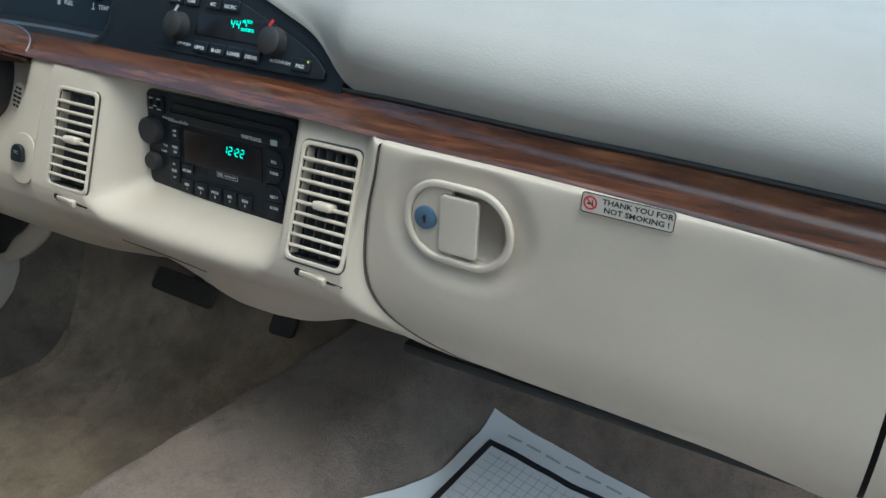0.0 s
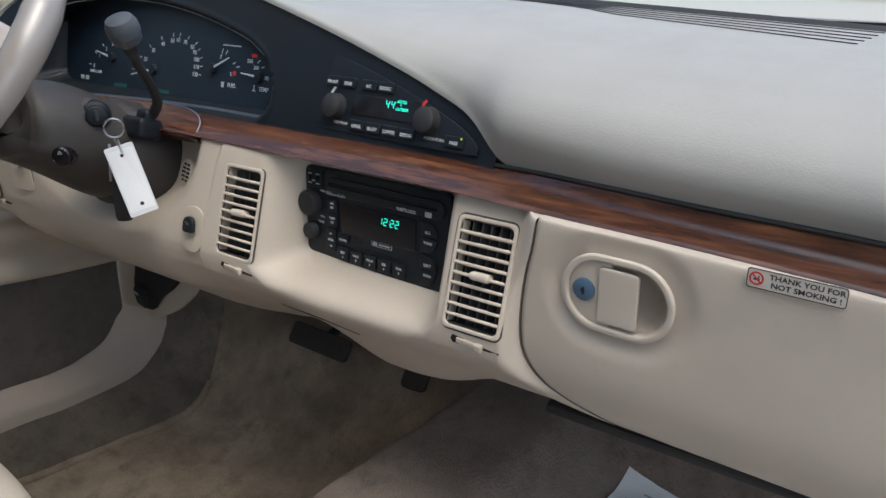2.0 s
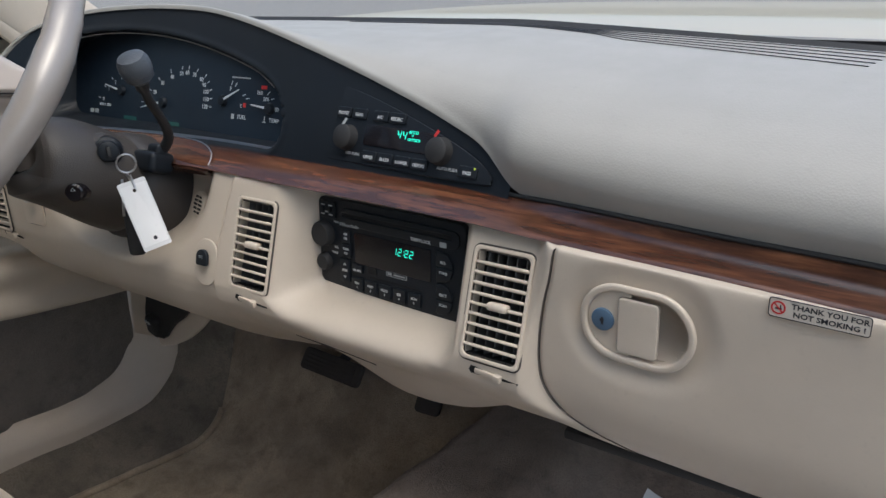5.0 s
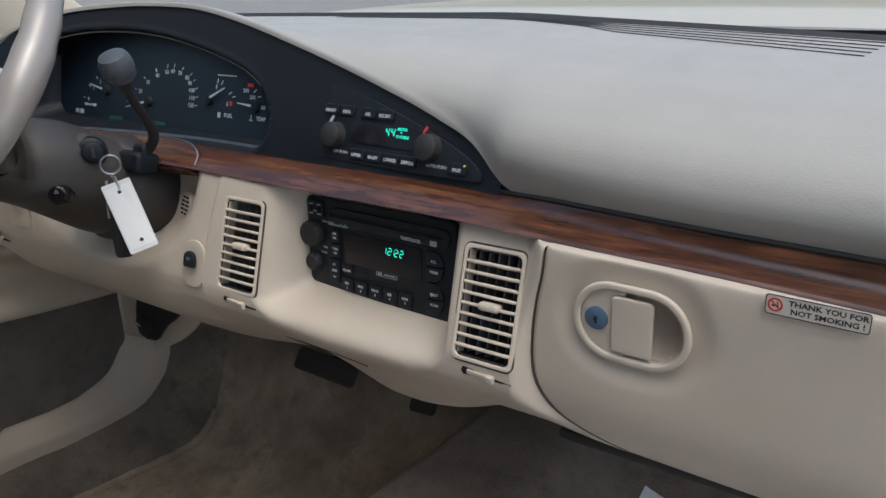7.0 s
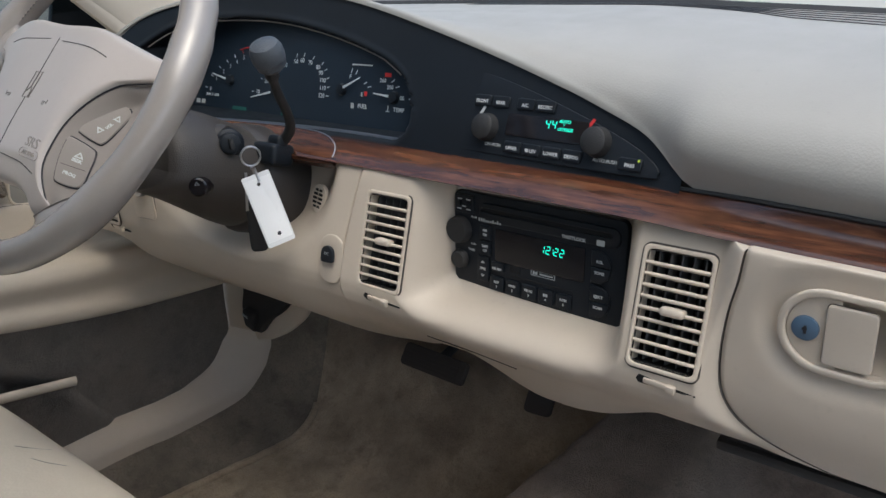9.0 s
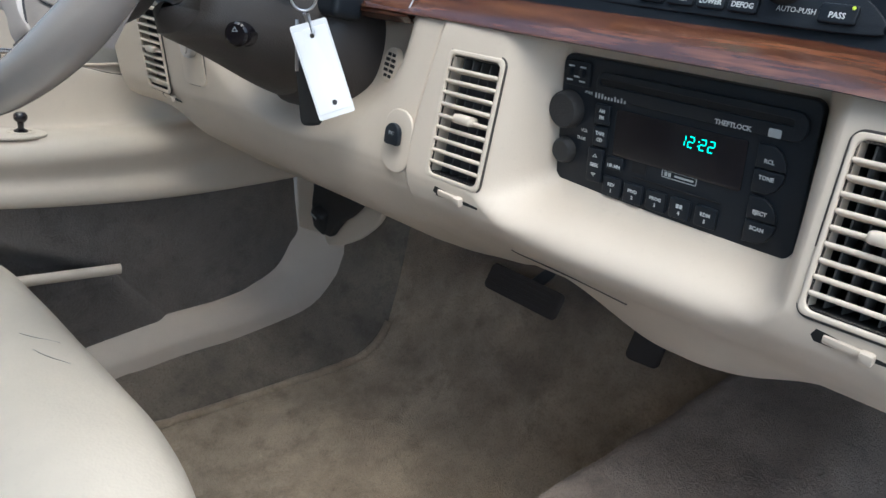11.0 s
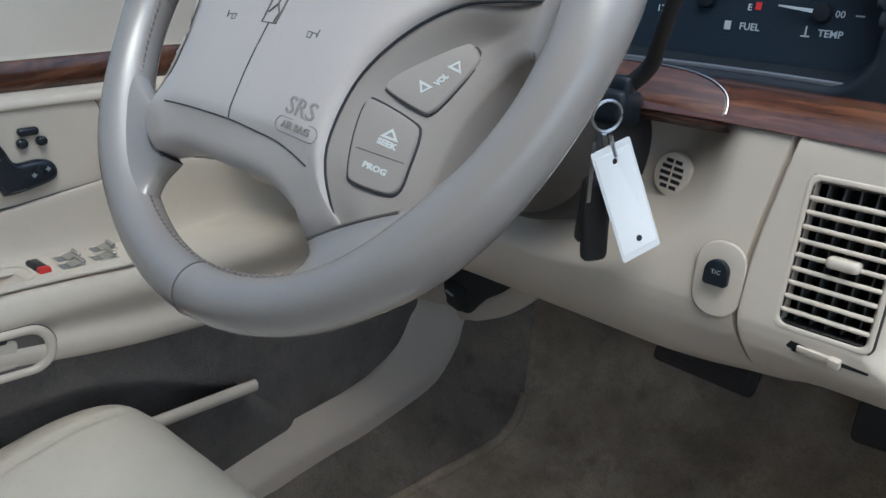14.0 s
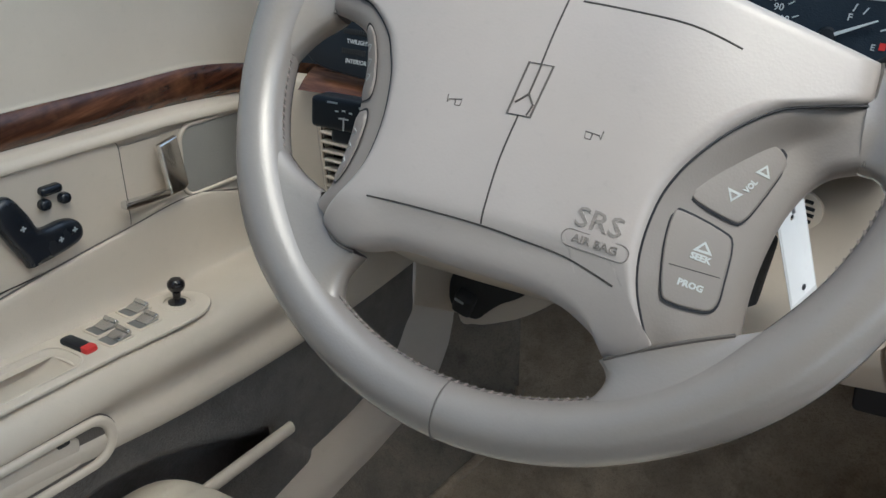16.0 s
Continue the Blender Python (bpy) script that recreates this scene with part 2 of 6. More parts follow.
VINYL = grained("beige_vinyl", (0.565, 0.492, 0.406), 0.50, depth=0.08)
PAD = grained("padded_vinyl", (0.39, 0.378, 0.350), 0.46, grain=520.0, depth=0.15, dist=0.0006)
SILL = grained("aged_sill_plastic", (0.53, 0.462, 0.390), 0.5, depth=0.12)
TRIM = grained("smooth_beige_plastic", (0.605, 0.528, 0.436), 0.42, depth=0.12)
# Column taupe darkened to carry its shade; also used for dark joints
SHADED = grained("shaded_taupe_plastic", (0.060, 0.053, 0.048), 0.45)
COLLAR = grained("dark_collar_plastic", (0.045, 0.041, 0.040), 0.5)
HUB_SKIN = grained("airbag_cover_vinyl", (0.50, 0.450, 0.418), 0.32, grain=560.0, depth=0.07, wrinkle=0.05, spec=0.34, patchy=0.015)
WHEEL = grained("taupe_leather", (0.305, 0.271, 0.248), 0.25, grain=560.0, depth=0.08, wrinkle=0.04, spec=0.8, patchy=0.015)
for worn in (HUB_SKIN, WHEEL):
    skin = worn.node_tree.nodes["Principled BSDF"].inputs
    skin["Coat Weight"].default_value = 0.45
    skin["Coat Roughness"].default_value = 0.24
    skin["Coat IOR"].default_value = 1.7
PLATE = grained("taupe_control_plastic", (0.29, 0.257, 0.236), 0.42, grain=700.0, depth=0.1)
LEATHER = grained("cream_leather", (0.69, 0.605, 0.485), 0.60, grain=330.0, depth=0.3, wrinkle=0.22, spec=0.15)
BLACK = grained("black_plastic", (0.012, 0.0155, 0.021), 0.42, grain=900.0, depth=0.15, vary=0.15, spec=0.3)
SATIN = grained("satin_black_plastic", (0.013, 0.016, 0.022), 0.26, grain=900.0, depth=0.05, vary=0.12, spec=0.5)
GLOSS = material("dark_lens", (0.012, 0.010, 0.012), 0.16)
RUBBER = grained("black_rubber", (0.028, 0.028, 0.029), 0.6)
PEDAL = grained("worn_rubber", (0.052, 0.044, 0.040), 0.8)
# Darker skin tone that paints the relief shade of embossed letters
EMBOSS = grained("relief_shading", (0.29, 0.258, 0.234), 0.35)
# Dark tone for joints, and for shade painted into embossed grooves
CREASE = grained("joint_groove_shade", (0.13, 0.114, 0.102), 0.45)
VANE = grained("grey_vane_plastic", (0.10, 0.10, 0.10), 0.5)
DARK = material("hollow_black", (0.010, 0.010, 0.011), 0.85)
WOOD = wood_material("walnut_veneer")
DOOR_WOOD = wood_material("door_walnut_veneer", True)
CHROME = material("chrome", (0.75, 0.75, 0.75), 0.12, 1.0)
STEEL = material("brushed_metal", (0.55, 0.55, 0.56), 0.3, 1.0)
WHITE_INK = material("white_ink", (0.56, 0.58, 0.58), 0.6)
DIAL_INK = material("dial_ink", (0.48, 0.53, 0.56), 0.6)
DIM_INK = material("grey_ink", (0.42, 0.45, 0.46), 0.6)
RED_INK = material("red_ink", (0.55, 0.03, 0.03), 0.5)
BLUE = material("blue_grey_plastic", (0.09, 0.15, 0.23), 0.4)
PAPER = grained("white_paper", (0.80, 0.80, 0.80), 0.7, grain=200.0, depth=0.05)
INK = material("black_ink", (0.02, 0.02, 0.025), 0.6)
CLEAR = material("clear_plastic", (0.72, 0.72, 0.72), 0.1)
FLOOR_CARPET = carpet_material("taupe_carpet", (0.190, 0.150, 0.126), (0.300, 0.240, 0.198), (0.340, 0.268, 0.216))
DRIVER_CARPET = carpet_material("worn_carpet", (0.30, 0.240, 0.178), (0.52, 0.420, 0.305), (0.57, 0.460, 0.330), toe_shade=(0.105, 0.074, 0.063))
SIDE_CARPET = carpet_material("side_carpet", (0.15, 0.130, 0.108), (0.26, 0.22, 0.175), (0.31, 0.26, 0.20))
DOOR_CARPET = carpet_material("door_carpet", (0.165, 0.146, 0.13), (0.225, 0.20, 0.176), (0.195, 0.172, 0.152), 0.006)
HEADLINER = grained("headliner_cloth", (0.68, 0.63, 0.56), 0.9, grain=300.0)
PAINT = material("gold_beige_paint", (0.56, 0.49, 0.36), 0.3, 0.0, 0.5)
CONCRETE = carpet_material("concrete", (0.21, 0.20, 0.185), (0.27, 0.26, 0.24), (0.24, 0.23, 0.215))


def glow(name, colour, strength):
    mat = material(name, colour, 0.4)
    nt, b = tree(mat)
    b.inputs["Emission Color"].default_value = (*colour, 1)
    b.inputs["Emission Strength"].default_value = strength
    return mat


GREEN = glow("green_display", (0.05, 0.75, 0.50), 1.1)
# Reflector is no lamp; a low emission stands in for its lit colour
AMBER = glow("glowing_reflector_orange", (1.0, 0.20, 0.01), 0.28)

TINT = bpy.data.materials.new("tinted_glass")
TINT.use_nodes = True
tn = TINT.node_tree
tn.nodes.clear()
clear, shine, both = tn.nodes.new("ShaderNodeBsdfTransparent"), tn.nodes.new("ShaderNodeBsdfGlossy"), tn.nodes.new("ShaderNodeMixShader")
clear.inputs["Color"].default_value = (0.52, 0.56, 0.54, 1)
shine.inputs["Roughness"].default_value = 0.02
both.inputs["Fac"].default_value = 0.06
tout = tn.nodes.new("ShaderNodeOutputMaterial")
tn.links.new(clear.outputs["BSDF"], both.inputs[1])
tn.links.new(shine.outputs["BSDF"], both.inputs[2])
tn.links.new(both.outputs["Shader"], tout.inputs["Surface"])

# ---- shape of the dashboard ----
YW = [(-0.80, 0.435), (-0.73, 0.445), (-0.60, 0.478), (-0.45, 0.505), (-0.30, 0.516), (-0.14, 0.510), (0.0, 0.506), (0.10, 0.503), (0.21, 0.484), (0.34, 0.468), (0.45, 0.460), (0.60, 0.444), (0.70, 0.438)]
ZLOW = [(-0.80, 0.8865), (0.10, 0.8865), (0.20, 0.8835), (0.34, 0.8830), (0.45, 0.8810), (0.70, 0.8800)]
BROW = [(-0.80, 0.895), (-0.765, 0.905), (-0.75, 0.935), (-0.725, 0.985), (-0.68, 1.023), (-0.60, 1.046), (-0.50, 1.055), (-0.40, 1.055), (-0.324, 1.049), (-0.16, 1.015), (0.007, 0.970), (0.092, 0.939), (0.118, 0.923), (0.132, 0.908), (0.138, 0.898), (0.15, 0.901), (0.30, 0.906), (0.48, 0.910), (0.70, 0.912)]


YB = [(-0.80, 0.420), (-0.60, 0.441), (-0.45, 0.472), (-0.30, 0.484), (-0.14, 0.481), (0.0, 0.4775), (0.10, 0.475), (0.21, 0.471), (0.34, 0.463), (0.45, 0.456), (0.60, 0.440), (0.70, 0.434)]
ZTOP = [(-0.80, 0.8975), (0.12, 0.8975), (0.20, 0.9012), (0.34, 0.9022), (0.70, 0.9022)]


def ybot(x):
    """Lower front edge of the walnut strip."""
    return catmull(YB, x)


def ztop(x):
    return catmull(ZTOP, x)


def yw(x):
    return catmull(YW, x)


def zlow(x):
    return catmull(ZLOW, x)


def brow(x):
    return catmull(BROW, x)


def yclim(x, z):
    """The black panel's face."""
    return yw(x) + 0.018 + 0.40 * (z - 0.9)


POD = [(0.500, 0.8838), (0.490, 0.8834), (0.4808, 0.8792), (0.463, 0.832), (0.4515, 0.80), (0.4405, 0.768), (0.4385, 0.757), (0.4385, 0.748), (0.440, 0.740), (0.446, 0.729), (0.456, 0.718), (0.472, 0.704), (0.510, 0.674), (0.55, 0.645), (0.60, 0.617), (0.68, 0.600)]
NICHE = [(0.485, 0.8838), (0.5080, 0.8825), (0.509, 0.859), (0.5055, 0.822), (0.5035, 0.788), (0.4995, 0.7735), (0.4880, 0.7630), (0.4650, 0.7562), (0.4475, 0.7472), (0.4420, 0.7350), (0.4515, 0.7188), (0.472, 0.704), (0.510, 0.674), (0.55, 0.645), (0.60, 0.617), (0.68, 0.600)]
GLOVE = [(0.468, 0.884), (0.456, 0.8845), (0.4515, 0.880), (0.4495, 0.855), (0.4485, 0.83), (0.4465, 0.80), (0.445, 0.772), (0.445, 0.752), (0.4475, 0.735), (0.453, 0.718), (0.464, 0.703), (0.484, 0.687), (0.515, 0.668), (0.55, 0.650), (0.59, 0.634), (0.60, 0.631)]


def along(profile, s):
    """A point (y, z) on a profile; s counts its rows."""
    ys = [(i, p[0]) for i, p in enumerate(profile)]
    zs = [(i, p[1]) for i, p in enumerate(profile)]
    return catmull(ys, s), catmull(zs, s)


LEFT_END = [(0, 0.462), (1, 0.450), (2, 0.441), (3, 0.434), (4, 0.432), (5, 0.432), (6, 0.4325), (7, 0.4345), (8, 0.438), (9, 0.444), (10, 0.453), (11, 0.470), (12, 0.508), (13, 0.548), (15, 0.68)]
LEFT_BOW = [(-0.80, -0.010), (-0.72, 0.0), (-0.45, 0.0), (-0.20, -0.002), (0.0, 0.0), (0.25, 0.0)]


def fascia_point(x, s):
    py, pz = along(POD, s)
    ny, nz = along(NICHE, s)
    turn_in = sstep(4.6, 9.0, s)
    rise = min(1.0, max(0.0, (x - 0.036 * turn_in + 0.141) / (0.0425 + 0.020 * turn_in))), min(1.0, max(0.0, (0.123 - x - 0.020 * turn_in) / (0.024 + 0.012 * turn_in)))
    soft = [r * r * (3 - 2 * r) for r in rise]
    k = (rise[0] ** 1.9 + (soft[0] - rise[0] ** 1.9) * turn_in) * (rise[1] ** 1.7 + (soft[1] - rise[1] ** 1.7) * turn_in)
    y, z = py + (ny - py) * k, pz + (nz - pz) * k
    y += catmull(LEFT_BOW, x)
    y += (catmull(LEFT_END, s) - py) * sstep(-0.48, -0.60, x)
    low = sstep(7, 11, s) * sstep(-0.16, -0.30, x)
    z -= 0.016 * low
    y -= 0.004 * low
    # centre lower lip and ashtray bulge
    bulge = sstep(10.7, 12.3, s) * sstep(-0.11, 0.0, x) * (1 - sstep(0.02, 0.12, x))
    z -= 0.028 * bulge
    # scoop round the steering column
    d = ((abs(x + 0.405) / (0.160 if x > -0.405 else 0.185)) ** 2.4 + (abs(z - 0.885) / 0.129) ** 2.4) ** (1 / 2.4)
    y += 0.047 * (1 - sstep(0.68, 1.02, d))
    # the outer end tucks under towards the door
    y += 0.052 * sstep(-0.64, -0.79, x) * sstep(8.0, 11.0, s) * (1 - 0.6 * sstep(10.5, 14, s))
    # step and shallow groove beside the vent pod
    gx = -0.2165
    fade = 1 - sstep(8.5, 10.5, s)
    y += (0.0035 * sstep(gx + 0.003, gx - 0.002, x) * sstep(-0.32, -0.26, x) + 0.0065 * math.exp(-(((x - gx) / 0.0016) ** 2))) * fade
    x += (catmull(POD_EDGE, s) - gx) * max(0.0, 1 - abs(x - gx) / 0.024)
    # rounded flank that runs on to the glove box seam
    k = sstep(0.190, 0.2005, x)
    if k > 0:
        g = glove_point(seam_x(s) - 0.0012, s)
        top = sstep(3, 0.5, s)
        y, z = y + (g[1] - 0.0010 + 0.001 * top - y) * k, z + (g[2] - 0.001 * top - z) * k
    if x > 0.17:
        x += (seam_x(s) - 0.2017) * max(0.0, (x - 0.190) / 0.0105) ** 1.2
    return (x, y, z)


POD_EDGE = [(0, -0.202), (2, -0.208), (3, -0.216), (4, -0.220), (5, -0.221), (6, -0.220), (8, -0.214), (10, -0.206)]
SEAM = [(0, 0.2185), (2, 0.2155), (3, 0.2125), (4, 0.2075), (5, 0.2045), (6, 0.2045), (7, 0.2085), (8, 0.219), (8.6, 0.232), (9.2, 0.253), (10, 0.280), (11, 0.302), (12, 0.312), (15, 0.325)]
GBOW = [(0.20, 0.010), (0.26, 0.004), (0.34, 0.0), (0.45, -0.004), (0.60, -0.010), (0.70, -0.016)]


def seam_x(s):
    """Where the glove box lid begins."""
    return catmull(SEAM, s)


def glove_point(x, s):
    y, z = along(GLOVE, s)
    y += catmull(GBOW, x)
    z -= 0.010 * sstep(0.49, 0.62, x) * sstep(7, 13, s)
    z -= (0.8845 - zlow(x) + 0.0035) * sstep(6, 1.5, s)
    y += 0.0055 * (1 - sstep(0.034, 0.056, math.hypot(x - min(max(x, 0.278), 0.310), z - 0.8305)))
    return (x, y, z)


def vent_frame(cx, cy=0.4565, cz=0.8135, tilt=19.0, yaw=0.0):
    return facing(cx, cy, cz, tilt, yaw)

# ---- ground and car shell ----
tagged(part("ground", sheet(lambda u, v: (u, v, 0.0), span(-400, 400, 100), span(-400, 400, 100)), CONCRETE), "pale concrete ground round the parked car", "ground", kind="structure")


def bonnet_point(u, v):
    return (u, 0.93 + v, 1.000 - 0.025 * v - 0.03 * v * v - 0.07 * (u / 0.95) ** 4 + 0.012 * sstep(0.0, 0.1, v))


tagged(part("bonnet", sheet(bonnet_point, span(-0.93, 0.93, 0.04), span(0.0, 1.15, 0.05)), PAINT), "gold-beige painted car bonnet beyond the windscreen", "bonnet", kind="structure")
tagged(part("cowl", joined(box(1.5, 0.16, 0.02, 0.006, (0, 0.87, 0.965)), box(1.5, 0.02, 0.06, 0.004, (0, 0.94, 0.95))), RUBBER), "black plastic cowl strip under the windscreen", "cowl", kind="structure")
tagged(part("roof", box(1.26, 1.56, 0.05, 0.02, (0, -0.78, 1.50)), HEADLINER), "beige cloth headliner under the car roof", "roof", kind="structure")
tagged(part("wall_rear", joined(box(1.6, 0.12, 0.85, 0.02, (0, -1.55, 0.62)), box(1.5, 0.5, 0.03, 0.01, (0, -1.3, 1.0))), HEADLINER), "plain beige rear bulkhead of the cabin", "wall", kind="structure")
# Unseen header and rear sides, added to block light from behind the seats
tagged(part("rear_light_block", box(1.5, 0.06, 0.30, 0.01, (0, -1.52, 1.36)), HEADLINER), "unseen plain beige header added to block rear light", "wall", kind="structure")
for side, name in ((-1, "left_rear_light_block"), (1, "right_rear_light_block")):
    tagged(part(name, joined(box(0.06, 0.80, 0.80, 0.02, (side * 0.84, -1.15, 0.66)), box(0.05, 0.30, 0.48, 0.02, (side * 0.76, -1.38, 1.28))), HEADLINER), "unseen plain beige side added to block rear light", "wall", kind="structure")
tagged(part("door_sill_right", box(0.12, 1.6, 0.12, 0.02, (0.80, -0.3, 0.32)), TRIM), "beige plastic sill of the open passenger doorway", "sill", kind="structure")
tagged(part("pillar_right_rear", box(0.07, 0.14, 1.15, 0.02, (0.79, -0.72, 0.92)), TRIM), "beige centre pillar beside the open doorway", "pillar", kind="structure")
for side, name in ((-1, "pillar_left_front"), (1, "pillar_right_front")):
    pts = smooth_path([(side * 0.845, 0.72, 0.975), (side * 0.830, 0.635, 1.045), (side * 0.785, 0.485, 1.165), (side * 0.715, 0.27, 1.34), (side * 0.645, 0.08, 1.49)], 8)
    edge = [p + Vector((-side * 0.010, -0.048 + 0.0005 * k, -0.048 + 0.0005 * k)) for k, p in enumerate(pts)]
    tagged(part(name, joined(tube(pts, 0.022, 20, 3.1), tube(edge, 0.012, 10, 1.4)), TRIM), "beige padded windscreen pillar trim", "pillar", kind="structure")
tagged(part("pillar_left_rear", box(0.07, 0.14, 1.15, 0.02, (-0.86, -0.75, 0.92)), TRIM), "beige centre pillar behind the driver door", "pillar", kind="structure")

# Pane added to hold back light from the left; tint set for that
tagged(part("window_left", sheet(lambda y, v: (-0.897 + (0.265 + 0.02 * v) * v, y, 0.998 + 0.50 * v), span(-1.5, 0.62, 0.1), span(0, 1, 0.1)), TINT), "side glass above the driver door, tinted to cut light", "window", kind="structure")
tagged(part("wall_left_front", box(0.02, 0.5, 0.72, 0.004, (-0.905, 0.88, 0.62)), RUBBER), "dark inner wing beside the footwell", "wall", kind="structure")

# ---- floor ----
def ridge_x(y):
    return -0.101 + 0.1 * (max(y, 0.0) - 0.3)


def floor_point(u, v):
    """Carpet: driver's well, hump in the middle, passenger's well, toe boards."""
    x, y = u, v
    ridge = ridge_x(y)
    hump = sstep(ridge - 0.055, ridge + 0.002, x) * (1 - sstep(0.07, 0.24, x))
    z = 0.25 + 0.21 * hump
    z += 0.10 * sstep(0.60, 0.72, x)
    toe = sstep(0.62, 1.0, y)
    z = z + (0.62 - z) * toe**1.25 * (1 - 0.95 * hump)
    z += 0.004 * noise.noise(Vector((x * 9, y * 9, 3))) + 0.0022 * noise.noise(Vector((x * 40, y * 40, 1)))
    return (x, y, z)


tagged(part("floor", sheet(floor_point, span(-0.765, 0.76, 0.010), span(-1.5, 1.05, 0.016)), FLOOR_CARPET, sharp=80), "worn taupe carpet on the car floor, stained", "floor", kind="structure")


def foot_x(y):
    """Where the side carpet meets the floor."""
    return catmull([(-0.6, -0.755), (0.20, -0.738), (0.33, -0.715), (0.46, -0.683), (0.55, -0.662), (0.65, -0.641), (0.70, -0.640), (0.76, -0.662), (0.85, -0.705), (1.0, -0.73)], y)


def kick_point(u, v):
    """Carpeted side of the footwell: u along the car, v up."""
    foot = foot_x(u)
    top = catmull([(-0.6, 0.358), (0.25, 0.343), (0.50, 0.319), (0.626, 0.316), (0.69, 0.345), (0.72, 0.385), (0.74, 0.46), (0.78, 0.62), (1.0, 0.65)], u) + 0.001
    x = foot + (-0.762 - foot) * v**0.85 + 0.004 * noise.noise(Vector((u * 14, v * 5, 0)))
    return (x, u, floor_point(foot, u)[2] + 0.006 + (top - 0.006 - floor_point(foot, u)[2]) * v**0.9)


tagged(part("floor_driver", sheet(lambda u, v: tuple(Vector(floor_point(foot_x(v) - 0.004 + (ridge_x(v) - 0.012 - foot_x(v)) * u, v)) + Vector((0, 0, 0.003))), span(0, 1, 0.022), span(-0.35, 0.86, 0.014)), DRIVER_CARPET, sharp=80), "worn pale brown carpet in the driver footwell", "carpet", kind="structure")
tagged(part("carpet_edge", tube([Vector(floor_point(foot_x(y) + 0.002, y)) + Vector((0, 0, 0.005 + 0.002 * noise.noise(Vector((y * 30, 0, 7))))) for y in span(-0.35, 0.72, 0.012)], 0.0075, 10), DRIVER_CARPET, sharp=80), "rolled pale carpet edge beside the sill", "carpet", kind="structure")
tagged(part("kick_panel_carpet", sheet(kick_point, span(-0.6, 1.0, 0.02), span(0, 1, 0.08)), SIDE_CARPET, sharp=80), "taupe carpet up the side of the footwell", "carpet", kind="structure")
tagged(part("firewall", sheet(lambda u, v: (u, 1.0 - 0.1 * v, 0.5 + 0.5 * v), span(-0.85, 0.85, 0.1), span(0, 1, 0.25)), RUBBER), "dark bulkhead behind the dashboard", "wall", kind="structure")

# beige sill plate that sweeps up in front of the door
path_in = smooth_path([(-0.758, -0.7, 0.370), (-0.758, 0.25, 0.355), (-0.757, 0.50, 0.333), (-0.756, 0.58, 0.329), (-0.755, 0.645, 0.330), (-0.758, 0.700, 0.358), (-0.760, 0.728, 0.410), (-0.762, 0.735, 0.60)], 8)
path_out = smooth_path([(-0.80, -0.7, 0.405), (-0.80, 0.25, 0.392), (-0.798, 0.50, 0.372), (-0.797, 0.56, 0.377), (-0.796, 0.605, 0.392), (-0.795, 0.632, 0.428), (-0.795, 0.642, 0.46), (-0.795, 0.645, 0.60)], 8)


def sill_point(i, v):
    a, b = path_in[int(i)], path_out[int(i)]
    p = a.lerp(b, min(max(v, 0), 1))
    p = p + Vector((0.3, -0.35, 0.9)).normalized() * 0.010 * math.sin(math.pi * min(max(v, 0), 1)) ** 0.6
    if v < 0:
        p = a + Vector((0.0, 0.004, -0.02))
    if v > 1:
        p = b + Vector((-0.02, 0.0, -0.012))
    return p


tagged(part("door_sill_left", sheet(sill_point, range(len(path_in)), [-1, 0, 0.08, 0.2, 0.4, 0.6, 0.8, 0.92, 1, 2]), SILL), "beige plastic sill plate curving up beside the footwell", "sill", kind="structure")

# ---- dashboard ----
dash = thing("dashboard", "beige moulded dashboard with padded top and walnut strip", "dashboard")


# section of the pad from the wood to the windscreen: (forward, up), undercut at first
SECTION = [(0.0, 0.0), (-0.0035, 0.010), (-0.0040, 0.020), (0.0005, 0.032), (0.012, 0.046), (0.032, 0.060), (0.064, 0.074), (0.112, 0.086), (0.200, 0.097), (0.300, 0.103)]
CUT = [(-0.80, 0.5), (-0.76, 1.5), (-0.70, 4.2), (-0.50, 5.0), (-0.16, 4.9), (0.007, 4.3), (0.06, 3.8), (0.10, 3.1), (0.125, 2.0), (0.140, 0.7), (0.155, 0.0), (0.70, 0.0)]


def section(x, w):
    dy = catmull([(i, p[0]) for i, p in enumerate(SECTION)], w)
    dz = catmull([(i, p[1]) for i, p in enumerate(SECTION)], w)
    return yw(x) + 0.0225 + dy, ztop(x) + 0.0017 + dz


def _fronts():
    """How far the brow moves the pad's front from its plain section, evened out along the dash."""
    xs = np.linspace(-0.86, 0.40, 253)
    raw = []
    for x in xs:
        w0 = max(0.0, catmull(CUT, x))
        y, z = section(x, w0)
        k = sstep(0.150, 0.120, x)
        raw.append(((yclim(x, brow(x)) - 0.003 - y) * k, (brow(x) + 0.006 - z) * k))
    raw = np.array(raw)
    g = np.exp(-0.5 * (np.arange(-16, 17) * 0.005 / 0.016) ** 2)
    near = [np.convolve(np.pad(c, 16, mode="edge"), g / g.sum(), "valid") for c in raw.T]
    w = np.exp(-0.5 * (np.arange(-48, 49) * 0.005 / 0.085) ** 2)
    wide = [np.convolve(np.pad(c, 48, mode="edge"), w / w.sum(), "valid") for c in raw.T]
    return xs, near, wide


FRONT_X, FRONT, WIDE = _fronts()


